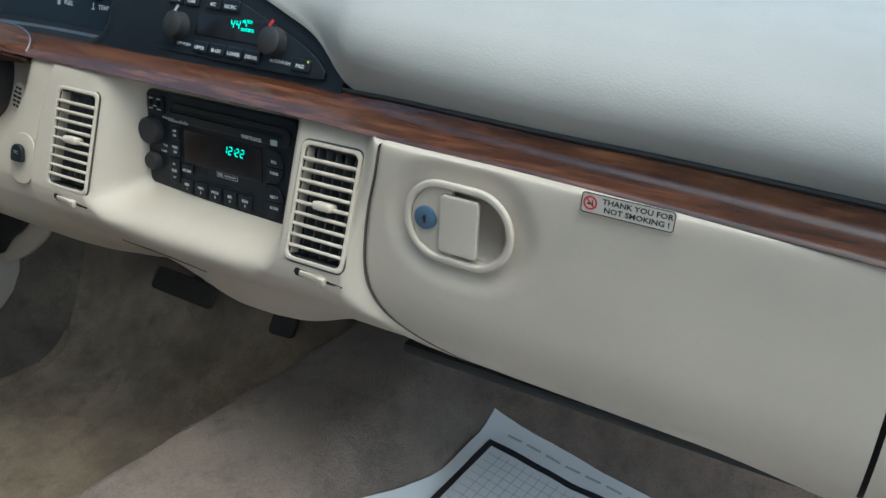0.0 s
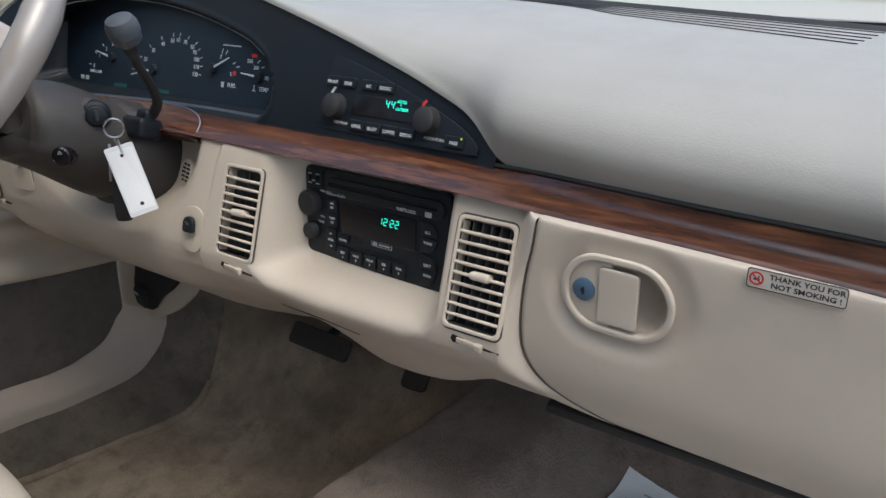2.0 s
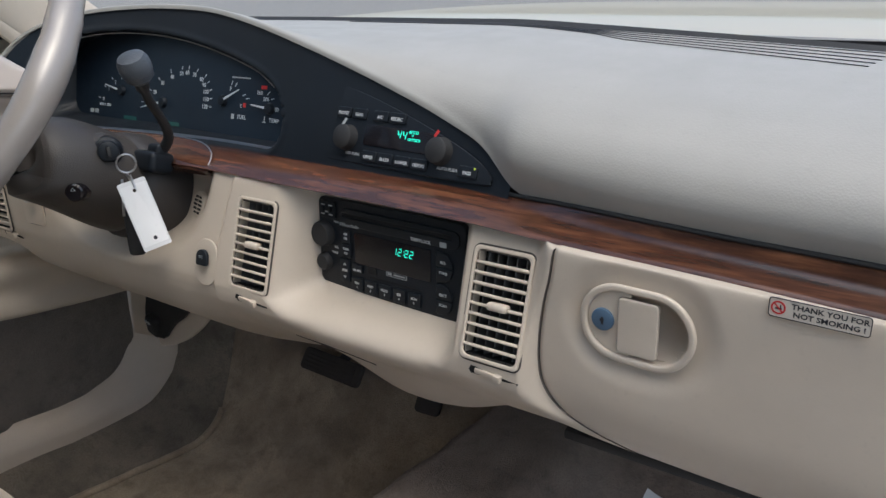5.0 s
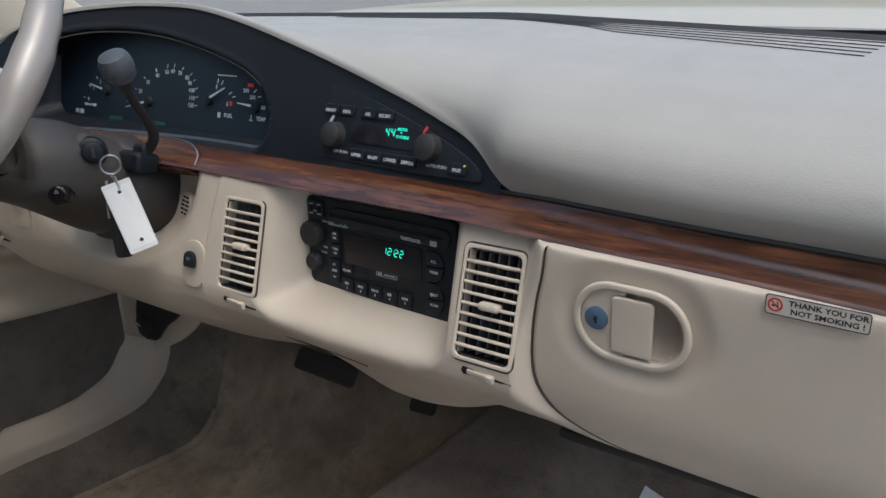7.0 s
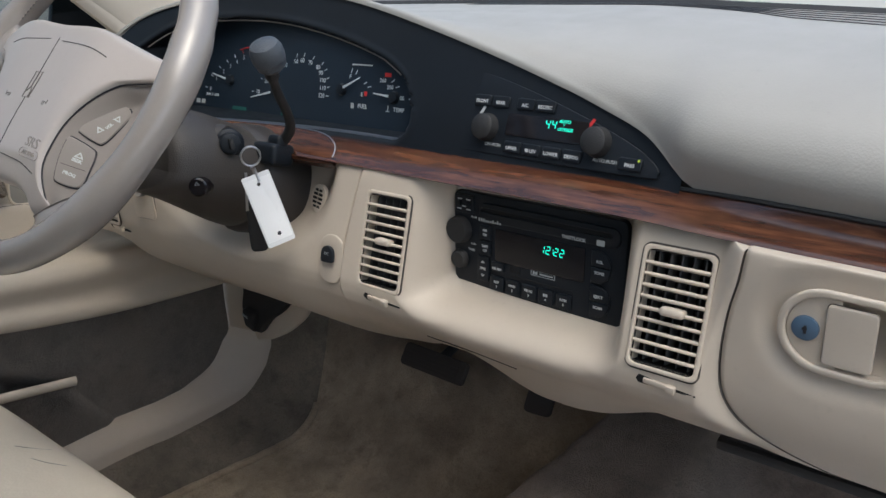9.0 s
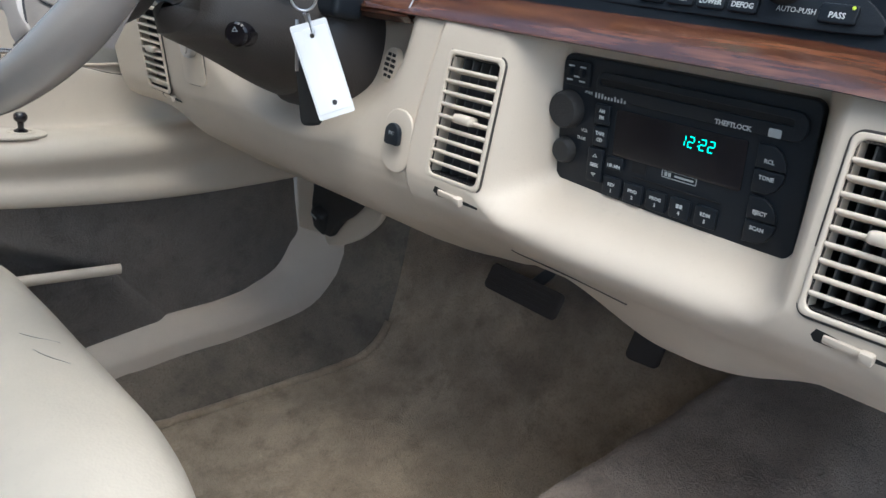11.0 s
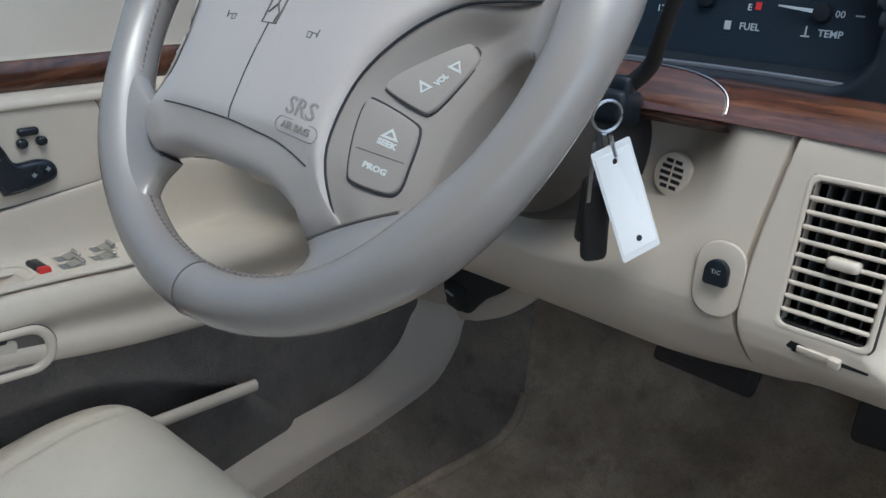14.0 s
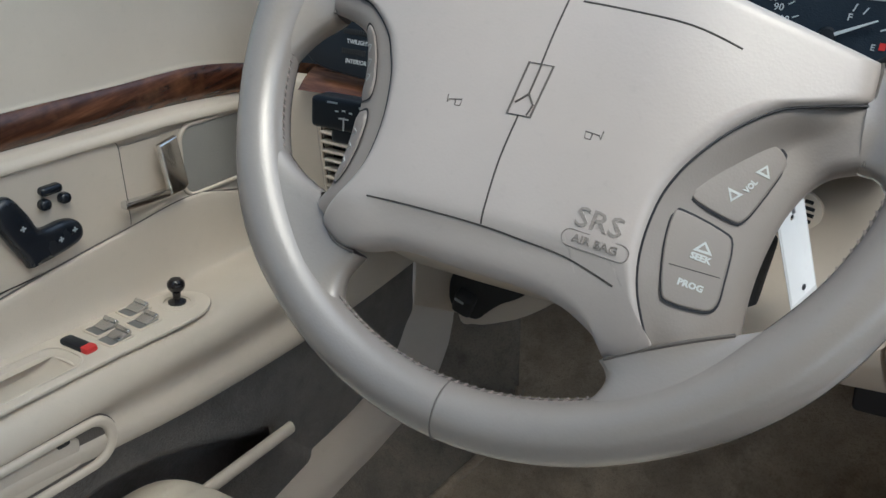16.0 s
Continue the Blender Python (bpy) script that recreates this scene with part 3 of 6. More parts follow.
def pad_point(x, v):
    w0 = max(0.0, catmull(CUT, x))
    t = max(0.0, v)
    y, z = section(x, w0 + (9 - w0) * t**1.25)
    yb = 0.785 - 0.10 * x * x
    zb = 1.024 - 0.026 * (x / 0.6) * sstep(-0.1, 0.1, x) - 0.05 * sstep(-0.55, -0.8, x)
    eb = section(x, 9)
    k = sstep(0.0, 1.0, t)
    b = sstep(0.0, 0.30, t)
    hood = [float(np.interp(x, FRONT_X, FRONT[i])) * (1 - b) + float(np.interp(x, FRONT_X, WIDE[i])) * b for i in (0, 1)]
    y += hood[0] * (1 - k) + (yb - eb[0]) * k
    z += hood[1] * (1 - k) + (zb - eb[1]) * k
    z -= 0.005 * math.exp(-t / 0.018) * sstep(0.16, 0.04, x)
    if v < 0:
        return (x, y - v * 0.5, z - 0.001 + v * 0.02)
    return (x, y, z)


part("pad", sheet(pad_point, span(-0.80, 0.70, 0.01), [-0.06] + span(0, 1, 0.0125)), PAD, dash, "grey-beige grained padded top", sharp=70)

band = sheet(lambda u, v: tuple(Vector(pad_point(u, 1.0)) + Vector((0, 0.006 + v, -0.004 + 0.75 * v))), span(-0.78, 0.70, 0.03), [0, 0.005, 0.010])
tagged(part("windscreen_band", band, RUBBER), "black border along the foot of the windscreen", "trim", kind="structure")

# defroster grille: fine dark slots that fan out towards the passenger
GRILLE = [(-0.30, 0.984), (0.03, 0.968), (0.24, 0.950), (0.42, 0.935)]
for k in range(5):
    pts = []
    for x in span(-0.27 + 0.008 * k, 0.398 + 0.003 * k, 0.02):
        low = catmull(GRILLE, x)
        p = pad_point(x, low + (0.993 - low) * k / 4)
        pts.append((x, p[1], p[2] + 0.0006))
    part("defroster_slot", tube(pts, 0.0009, 8, 0.5), RUBBER, dash, "dark defroster slot")


def wood_point(x, v):
    """Veneer: bowed in the middle of the car, a sloping ledge with an upright back over the glove box."""
    r = sstep(0.02, 0.26, x)
    t = min(1, max(0, v))
    y0, z0 = ybot(x), zlow(x) - 0.002
    y1, z1 = yw(x) + 0.022, ztop(x)
    bow = (y0 + (y1 - y0) * v - 0.003 * math.sin(math.pi * t**0.8), z0 + (z1 - z0) * v + 0.003 * math.sin(math.pi * t))
    ledge = (catmull([(-0.1, y0 - 0.002), (0, y0 - 0.001), (0.25, y0 + 0.31 * (y1 - y0)), (0.5, y0 + 0.62 * (y1 - y0)), (0.65, y0 + 0.79 * (y1 - y0)), (1.0, y1), (1.1, y1 + 0.004)], v), catmull([(-0.1, z0 - 0.003), (0, z0), (0.25, z0 + 0.15 * (z1 - z0)), (0.5, z0 + 0.31 * (z1 - z0)), (0.65, z0 + 0.47 * (z1 - z0)), (1.0, z1), (1.1, z1 + 0.002)], v))
    return (x, bow[0] + (ledge[0] - bow[0]) * r, bow[1] + (ledge[1] - bow[1]) * r)


part("wood_trim", sheet(wood_point, span(-0.740, 0.605, 0.01), span(-0.06, 1.04, 0.08)), WOOD, dash, "glossy reddish walnut strip", sharp=70)


part("wood_seam", tube([(x, ybot(x) + 0.001, zlow(x) - 0.0035) for x in span(-0.262, 0.604, 0.01)], 0.0014, 8), CREASE, dash, "dark joint under the walnut strip")
part("wood_edge", tube([(x, yw(x) + 0.0215, ztop(x) + 0.001) for x in span(0.135, 0.61, 0.02)], 0.0022, 8), RUBBER, dash, "black bead above the walnut strip")


def vent_hole(x, s):
    return any(abs(x - c) < 0.0285 for c in (-0.1625, 0.160)) and 2.36 < s < 5.1 or (abs(x + 0.698) < 0.0285 and 2.62 < s < 5.3)


FX = sorted(set(round(v, 4) for v in span(-0.80, 0.2, 0.006)) | {-0.1910, -0.1340, 0.1315, 0.1885, -0.7265, -0.6695} | {round(-0.2229 + 0.0008 * k, 4) for k in range(17)} | {round(0.190 + 0.0015 * k, 4) for k in range(7)} | {round(-0.1315 + 0.003 * k, 4) for k in range(18)} | {round(0.094 + 0.002 * k, 4) for k in range(18)})
part("fascia", sheet(fascia_point, FX + [0.2005], span(0, 15, 0.125), vent_hole), VINYL, dash, "beige moulded lower panel", sharp=75)
# Edge wall coloured dark so the narrow seam reads as shaded
part("fascia_edge", sheet(lambda s, v: tuple(Vector(fascia_point(0.2005, s)) + Vector((0.0004, 0.012, 0.004 * sstep(6, 9, s))) * v), span(2, 15, 0.25), [0, 0.3, 1]), CREASE, dash, sharp=75)

def lid_point(x, s):
    """The lid's own grid: its left side follows the seam, with a rounded lip."""
    k = max(0.0, 1 - (x - 0.2) / 0.16)
    p = glove_point(x + (seam_x(s) - 0.2) * k, s)
    return (p[0], p[1] + 0.0018 * sstep(0.2035, 0.2, x), p[2])


def latch_hole(x, s):
    x, y, z = lid_point(x, s)
    cx = min(max(x, 0.277), 0.310)
    return math.hypot(x - cx, z - 0.8305) < 0.0268


GX = [0.2, 0.2006, 0.2015, 0.203, 0.205] + span(0.2085, 0.59, 0.005) + [0.596, 0.6005, 0.602]
glove = part("glove_box_door", sheet(lid_point, GX, span(0, 15, 0.2), latch_hole), VINYL, dash, "beige glove box lid", sharp=75)
part("lid_edge", sheet(lambda s, v: tuple(Vector(lid_point(0.2, s)) + Vector((0.001, 0.014, 0.004 * sstep(6, 9, s))) * v), span(2, 15, 0.25), [0, 0.3, 1]), VINYL, glove, sharp=75)
part("lid_edge", sheet(lambda s, v: tuple(Vector(lid_point(0.602, s)) + Vector((-0.001, 0.014, 0.004)) * v), span(0, 15, 0.25), [0, 0.3, 1]), VINYL, glove, sharp=75)
part("gap_backing", sheet(lambda i, s: tuple(Vector(glove_point(seam_x(s) + (-0.004, -0.001, 0.003)[int(i)], s)) + Vector((0, 0.011, 0.003))), [0, 1, 2], span(3, 15, 0.5)), DARK, dash)
part("end_panel", sheet(lambda x, s: tuple(Vector(glove_point(x, s)) + Vector((0, 0.001, 0))), span(0.606, 0.76, 0.012), span(0, 15, 0.5)), VINYL, dash)
part("gap_backing", sheet(lambda x, s: tuple(Vector(glove_point(x, s)) + Vector((0, 0.012, 0.003))), [0.594, 0.604, 0.612], span(0, 15, 0.5)), DARK, dash)
part("hush_panel", joined(box(0.56, 0.20, 0.012, 0.004, (0.44, 0.69, 0.600)), box(0.54, 0.014, 0.03, 0.004, (0.44, 0.605, 0.612))), RUBBER, dash, "black panel under the glove box")

# black instrument panel with its deep window
def window_depth(x, z):
    top = catmull([(-0.68, 0.97), (-0.665, 0.99), (-0.60, 1.020), (-0.50, 1.029), (-0.388, 1.020), (-0.252, 0.990), (-0.208, 0.970), (-0.192, 0.950), (-0.186, 0.930)], x)
    d = min(x + 0.665, -0.1865 - x, z - 0.900, top - z)
    # cut the lower right and left corners round
    r = 0.026
    for cx, sg in ((-0.1865 - r, 1), (-0.665 + r, -1)):
        if sg * (x - cx) > 0 and z < 0.900 + r:
            d = min(d, r - math.hypot(x - cx, z - 0.900 - r))
    return d


def panel_point(x, t):
    z0, z1 = 0.8955, pad_point(x, 0.0)[2] + 0.002
    z = z0 + (z1 - z0) * t
    k = sstep(0.0, 0.007, window_depth(x, z))
    return (x, yclim(x, z) + (0.040 + 0.034 * sstep(-0.46, -0.60, x)) * k - 0.0015 * math.exp(-((window_depth(x, z) + 0.004) / 0.003) ** 2), z)


part("instrument_panel", sheet(panel_point, span(-0.765, 0.139, 0.004), span(0, 1, 0.0125)), BLACK, dash, "black plastic instrument surround", sharp=75)

def lens_top(x):
    return catmull([(-0.68, 0.97), (-0.665, 0.99), (-0.60, 1.020), (-0.50, 1.029), (-0.388, 1.020), (-0.252, 0.990), (-0.208, 0.970)], x)


# Pale tube painted in for the highlight on the lens edge
part("lens_edge_highlight", tube([(x, yclim(x, lens_top(x)) + 0.004, lens_top(x) - 0.004) for x in span(-0.655, -0.215, 0.015)], 0.0009, 6), EMBOSS, dash, "highlight drawn along the upper edge of the dial lens")

# ---- vents ----
def make_vent(m, label):
    vent = part("vent", plate(round_rect(0.063, 0.106, 0.006), 0.0032, 0.0013, [round_rect(0.0560, 0.0985, 0.006)], z=-0.0008), TRIM, dash, label, m=m)
    part("vent_gap", plate(round_rect(0.0662, 0.1094, 0.0085, 6), 0.0012, 0.0003, [round_rect(0.0610, 0.1040, 0.005, 6)], z=-0.0010), SHADED, vent, "dark joint round the vent")
    part("duct", joined(box(0.056, 0.098, 0.002, 0, (0, 0, -0.040)), box(0.002, 0.098, 0.04, 0, (-0.028, 0, -0.021)), box(0.002, 0.098, 0.04, 0, (0.028, 0, -0.021)), box(0.056, 0.002, 0.04, 0, (0, 0.0485, -0.021)), box(0.056, 0.002, 0.04, 0, (0, -0.0485, -0.021))), DARK, vent)
    part("liner", joined(box(0.0012, 0.097, 0.012, 0, (-0.0274, 0, -0.007)), box(0.0012, 0.097, 0.012, 0, (0.0274, 0, -0.007)), box(0.054, 0.0012, 0.012, 0, (0, 0.0482, -0.007)), box(0.054, 0.0012, 0.012, 0, (0, -0.0482, -0.007))), TRIM, vent)
    for k in range(9):
        y = -0.0384 + 0.0096 * k
        slat = plate(round_rect(0.0565, 0.010, 0.002, 3), 0.0031, 0.0013, res=2)
        part("slat", moved(slat, Matrix.Translation((0, y, -0.002)) @ pose(0, 0, 0, 78, 0, 0)), TRIM, vent)
    for k in range(5):
        part("vane", box(0.0014, 0.094, 0.018, 0.0005, (-0.020 + 0.010 * k, 0, -0.016)), VANE, vent)
    part("tab", box(0.0205, 0.0078, 0.012, 0.0034, (0.003, 0.0002, 0.0020), 3), TRIM, vent, "beige sliding tab")
    return vent


make_vent(vent_frame(-0.1625), "beige slatted air vent, slats level")
make_vent(vent_frame(0.160), "beige slatted air vent, slats level")
make_vent(vent_frame(-0.698, 0.4315, 0.8030, 1.0), "beige slatted air vent, slats level")
for cx, cy, cz, lean in ((-0.156, 0.4425, 0.7530, -2), (0.165, 0.4445, 0.7530, -2), (-0.676, 0.4400, 0.7440, -4)):
    slot = part("vent_slot", plate([(-0.026, -0.001), (-0.0235, -0.0045), (-0.017, -0.0042), (0.0, -0.0026), (0.0265, -0.0012), (0.0265, 0.0008), (0.0, 0.0016), (-0.017, 0.0035), (-0.0235, 0.0038)], 0.001, 0.0003), DARK, dash, "dark slot of the vent lever", m=facing(cx, cy - 0.0052, cz, lean, 0) @ pose(0, 0, 0, 0, 0, -3))
    part("lever", joined(box(0.026, 0.0055, 0.004, 0.0018, (-0.006, 0.0, 0.001)), box(0.008, 0.0075, 0.007, 0.002, (0.006, 0, 0.002))), TRIM, slot, "beige thumb lever")

# ---- fascia details ----
bezel_at = facing(0.2945, 0.4506, 0.8305, 0.5, -2.5)
latch = part("latch_bezel", plate(round_rect(0.098, 0.068, 0.0335, 12), 0.005, 0.0022, [round_rect(0.0855, 0.0555, 0.0276, 12)], z=-0.001), TRIM, glove, "beige oval latch surround", m=bezel_at)
cup_edge = [Vector((*p, 0)) for p in round_rect(0.0875, 0.0575, 0.0286, 12)]


def cup_point(i, t):
    p = cup_edge[int(i) % len(cup_edge)]
    q = Vector((min(max(p.x, -0.015), 0.015), 0, 0))
    return q + (p - q) * t + Vector((0, 0, -0.0205 + 0.0205 * t**3.5))


part("recess", sheet(cup_point, range(len(cup_edge) + 1), [0, 0.2, 0.4, 0.6, 0.75, 0.87, 0.95, 1.0]), VINYL, latch, sharp=80)
part("lock_cap", plate([(-0.0145 + 0.0280 * math.cos(a), 0.0280 * math.sin(a)) for a in np.linspace(math.pi / 2, 1.5 * math.pi, 20)] + [(-0.006, -0.0280), (-0.006, 0.0280)], 0.004, 0.0005, z=-0.003), TRIM, latch)
part("paddle_gap", plate(round_rect(0.0341, 0.0487, 0.0038, 4), 0.0008, 0.0001, z=0.0008), SHADED, latch, m=pose(0.0014, -0.0003, 0))
part("paddle", plate(round_rect(0.0336, 0.0482, 0.0036, 4), 0.005, 0.0014, z=-0.001), TRIM, latch, "beige pull paddle", m=pose(0.0016, -0.0004, 0, 0, 2, 0))
lock = part("lock_cylinder", lathe([(0, 0.0035), (0.009, 0.0035), (0.0105, 0.0028), (0.0108, 0.0)], 28), BLUE, latch, "blue-grey lock face", m=pose(-0.0288, 0.0003, 0.0005) @ Matrix.Scale(0.92, 4))
part("keyhole", joined(box(0.0022, 0.007, 0.0006, 0, (0.0005, -0.0005, 0.0038)), plate(round_rect(0.004, 0.0035, 0.0015, 3), 0.0006, 0.0001, z=0.0034)), INK, lock)

sticker = thing("sticker", "white no-smoking sticker with black border on the glove box", "sticker", facing(0.4245, 0.4445, 0.8748, 2, -2.5))
part("label_sheet", plate(round_rect(0.066, 0.0150, 0.0025, 4), 0.0004, 0.0001), grained("cream_label", (0.66, 0.60, 0.52), 0.4, depth=0.02), sticker)
part("border", plate(round_rect(0.0655, 0.0146, 0.0024, 5), 0.0003, 0.00005, [round_rect(0.0643, 0.0134, 0.0019, 5)], z=0.0004), INK, sticker)
part("lettering", joined(moved(letters("THANK YOU FOR", 0.0054, 0.0006, (0, 0.0028), bold=0.00012), Matrix.Translation((0.0068, 0, 0)) @ Matrix.Scale(1.13, 4, (1, 0, 0))), moved(letters("NOT SMOKING !", 0.0054, 0.0006, (0, -0.0030), bold=0.00012), Matrix.Translation((0.0068, 0, 0)) @ Matrix.Scale(1.13, 4, (1, 0, 0)))), INK, sticker, "black capital letters")
part("ring_sign", joined(lathe([(0.0038, 0.0004), (0.0038, 0.0007), (0.0050, 0.0007), (0.0050, 0.0004)], 28), box(0.0085, 0.0010, 0.0003, 0, (0, 0, 0.0006))), RED_INK, sticker, "red crossed ring", m=pose(-0.0262, 0.0001, 0, 0, 0, -45))
part("cigarette", joined(box(0.0045, 0.0012, 0.0002, 0, (-0.0262, -0.0006, 0.0005)), box(0.0008, 0.0026, 0.0002, 0, (-0.0248, 0.0010, 0.0005))), INK, sticker)

# traction control button and speaker holes
pad_b = part("button_surround", plate(round_rect(0.036, 0.056, 0.0165, 8), 0.003, 0.0014, z=-0.0045), VINYL, dash, "low oval rise round the button", m=facing(-0.2365, 0.4425, 0.783, 15, 2))
tc = part("button", plate([(0.0105 * math.cos(a), 0.0105 * math.sin(a)) for a in np.linspace(0, math.pi, 14)] + [(-0.0105, -0.010), (-0.008, -0.012), (0.008, -0.012), (0.0105, -0.010)], 0.006, 0.0015), BLACK, pad_b, "black traction control button", m=pose(0.0, 0.007, 0.001) @ Matrix.Scale(0.85, 4))
part("lettering", letters("T/C", 0.0052, 0.0062), DIM_INK, tc)
spk = part("speaker_cover", lathe([(0, 0.0014), (0.0150, 0.0014), (0.0168, 0.0008), (0.0172, -0.004)], 32), TRIM, dash, "small round perforated speaker cover", m=facing(-0.3025, 0.4955, 0.8290, 20, -14))
for k in range(5):
    w = 0.0115 * math.sqrt(1 - ((k - 2) / 2.9) ** 2)
    for c in (-1, 1):
        part("speaker_slot", box(w - 0.0016, 0.0030, 0.0008, 0.0003, (c * (w / 2 + 0.0002), 0.0050 * (k - 2), 0.0013)), DARK, spk)
part("pocket_seam", tube(smooth_path([Vector(fascia_point(x, s)) + Vector((0, -0.0002, -0.0002)) for x, s in ((-0.118, 10.75), (-0.112, 11.05), (-0.06, 11.1), (-0.01, 11.15))], 6), 0.0007, 6), SHADED, dash, "dark seam of the ashtray")

# ---- radio ----
radio = thing("car_radio", "black car radio with green clock and many buttons", "radio", facing(0.0005, 0.5015, 0.8165, 4.5, -1.5))
part("faceplate", plate(round_rect(0.200, 0.104, 0.008, 6), 0.008, 0.0015, z=-0.004), BLACK, radio)
lip = part("disc_slot_surround", plate(round_rect(0.160, 0.019, 0.008, 6), 0.0022, 0.0008, [round_rect(0.148, 0.0045, 0.002, 4, (-0.003, 0.002))], z=0.004), BLACK, radio, m=pose(0.014, 0.034, 0))
part("disc_slot", box(0.148, 0.0045, 0.0006, 0, (-0.003, 0.002, 0.0043)), DARK, lip)
part("display", plate(round_rect(0.104, 0.0345, 0.002, 3), 0.0012, 0.0004, z=0.004), GLOSS, radio, "dark reddish display window", m=pose(0.006, 0.0015, 0))


def seven(text, h, z, at, slant=0.12):
    """Slanted seven-segment digits."""
    segs = {"1": "bc", "2": "abged", "4": "fgbc", ":": ""}
    w, t = h * 0.52, h * 0.105
    place = {"a": (0, h / 2, w, t), "g": (0, 0, w, t), "d": (0, -h / 2, w, t), "f": (-w / 2, h / 4, t, h * 0.42), "b": (w / 2, h / 4, t, h * 0.42), "e": (-w / 2, -h / 4, t, h * 0.42), "c": (w / 2, -h / 4, t, h * 0.42)}
    bms, x = [], at[0]
    for ch in text:
        if ch == ":":
            bms += [box(t * 1.2, t * 1.2, 0.0002, 0, (x - w * 0.2 + slant * v, at[1] + v, z)) for v in (h * 0.22, -h * 0.22)]
            x += w * 0.62
            continue
        for k in segs[ch]:
            px, py, sx, sy = place[k]
            bms.append(box(sx * 0.9, sy * 0.9, 0.0002, 0, (x + px + slant * py * 1.6, at[1] + py, z)))
        x += w * 1.7
    return joined(*bms)


part("clock_digits", seven("12:22", 0.0074, 0.0054, (0.0110, 0.0085)), GREEN, radio, "glowing green clock digits")


def radio_button(u, v, w, h, text, size=0.0034, lines=1, r=0.0015, dv=0.0):
    b = part("button", plate(round_rect(w, h, r, 3), 0.0026, 0.0008, z=0.004, res=2), BLACK, radio, m=pose(u, v, 0))
    rows = text.split("|")
    for k, row in enumerate(rows):
        if row:
            part("lettering", letters(row, size * 1.08, 0.0067, (0, dv + (len(rows) - 1) * 0.0024 - 0.0048 * k), bold=0.00012), WHITE_INK, b)
    return b


radio_button(-0.058, 0.0125, 0.0135, 0.0150, "AM|FM")
radio_button(-0.058, -0.0045, 0.0135, 0.0150, "TAPE|CD")
seek = radio_button(-0.0605, -0.0270, 0.0140, 0.0265, "SEEK")
for sg in (1, -1):
    part("arrow", plate([(-0.0024, sg * 0.0062), (0.0024, sg * 0.0062), (0, sg * 0.0088)][::sg], 0.0003, 0.00005, [[(-0.0012, sg * 0.0067), (0.0012, sg * 0.0067), (0, sg * 0.0080)][::sg]], z=0.0066), WHITE_INK, seek)
radio_button(-0.0425, -0.0215, 0.0150, 0.0100, "HR MN", dv=-0.002)
for k, (u, a) in enumerate(((-0.0430, "REV"), (-0.0235, "FWD"), (-0.0035, "PROG"), (0.0165, ""), (0.0370, "RDM"))):
    b = radio_button(u, -0.0400, 0.0165, 0.0150, f"{a}|{k + 1}", dv=-0.0006)
    if not a:
        part("mark", joined(box(0.0022, 0.0030, 0.0003, 0, (-0.0014, 0.0020, 0.0067)), box(0.0022, 0.0030, 0.0003, 0, (0.0014, 0.0020, 0.0067))), WHITE_INK, b)


for v0, up, dn in ((0.0035, "RCL", "TONE"), (-0.0310, "EJECT", "SCAN")):
    for sg, txt in ((1, up), (-1, dn)):
        b = part("button", plate([(-0.009, sg * 0.0006), (0.0115, sg * 0.0006), (0.011, sg * 0.006), (0.007, sg * 0.0125), (0.001, sg * 0.0158), (-0.009, sg * 0.016)][::sg], 0.0026, 0.0008, z=0.004, res=2), BLACK, radio, m=pose(0.0745, v0, 0))
        part("lettering", letters(txt, 0.0038, 0.0067, (0.0, sg * 0.0055), bold=0.00012), WHITE_INK, b)
for u, v, r, h in ((-0.0915, 0.0100, 0.0140, 0.013), (-0.0915, -0.0225, 0.0095, 0.011)):
    k = part("knob", lathe([(0, h), (r - 0.0015, h), (r, h - 0.002), (r + 0.0006, 0.006), (r + 0.001, 0.004)], 40), RUBBER, radio, "black ribbed turning knob", m=pose(u, v, 0))
for u, v, txt in ((-0.0735, 0.0255, "PWR"), (-0.0745, -0.0035, "VOL"), (-0.0770, -0.0100, "TUNE")):
    part("lettering", letters(txt, 0.0034, 0.0042, (u, v)), WHITE_INK, radio)
small = part("preset_block", plate(round_rect(0.024, 0.019, 0.002, 3), 0.002, 0.0006, z=0.004), BLACK, radio, m=pose(-0.0850, 0.0385, 0))
for du, dv in ((-0.0055, 0.005), (0.0055, 0.005), (-0.0065, -0.0055), (0.0055, -0.0055), (0.0, -0.0025)):
    part("mark", box(0.0055, 0.0012, 0.0003, 0, (du, dv, 0.0062)), WHITE_INK, small)
for du in (-0.0055, 0.0055):
    part("knob", box(0.0035, 0.006, 0.004, 0.001, (du, 0.0008, 0.007)), BLACK, small)
part("brand_mark", joined(*[box(0.0014, 0.0022 + 0.0014 * (k in (0, 1, 2, 6, 8)), 0.0003, 0, (-0.0650 + 0.0029 * k, 0.0250 + 0.0007 * (k in (0, 1, 2, 6, 8)), 0.0066)) for k in range(10)]), DIM_INK, radio, "pale maker's mark as plain bars")
part("lettering", letters("THEFTLOCK", 0.0046, 0.0066, (0.046, 0.0265), bold=0.00015), WHITE_INK, radio)
part("disc_mark", plate(round_rect(0.0085, 0.0055, 0.001, 3), 0.0003, 0.0001, z=0.0064), DIM_INK, radio, m=pose(0.0745, 0.0275, 0))
part("cassette_well", joined(box(0.012, 0.010, 0.0006, 0, (-0.0215, -0.0190, 0.0044)), box(0.072, 0.0012, 0.0008, 0.0002, (0.010, -0.0280, 0.0044))), DARK, radio, "dark cassette opening")
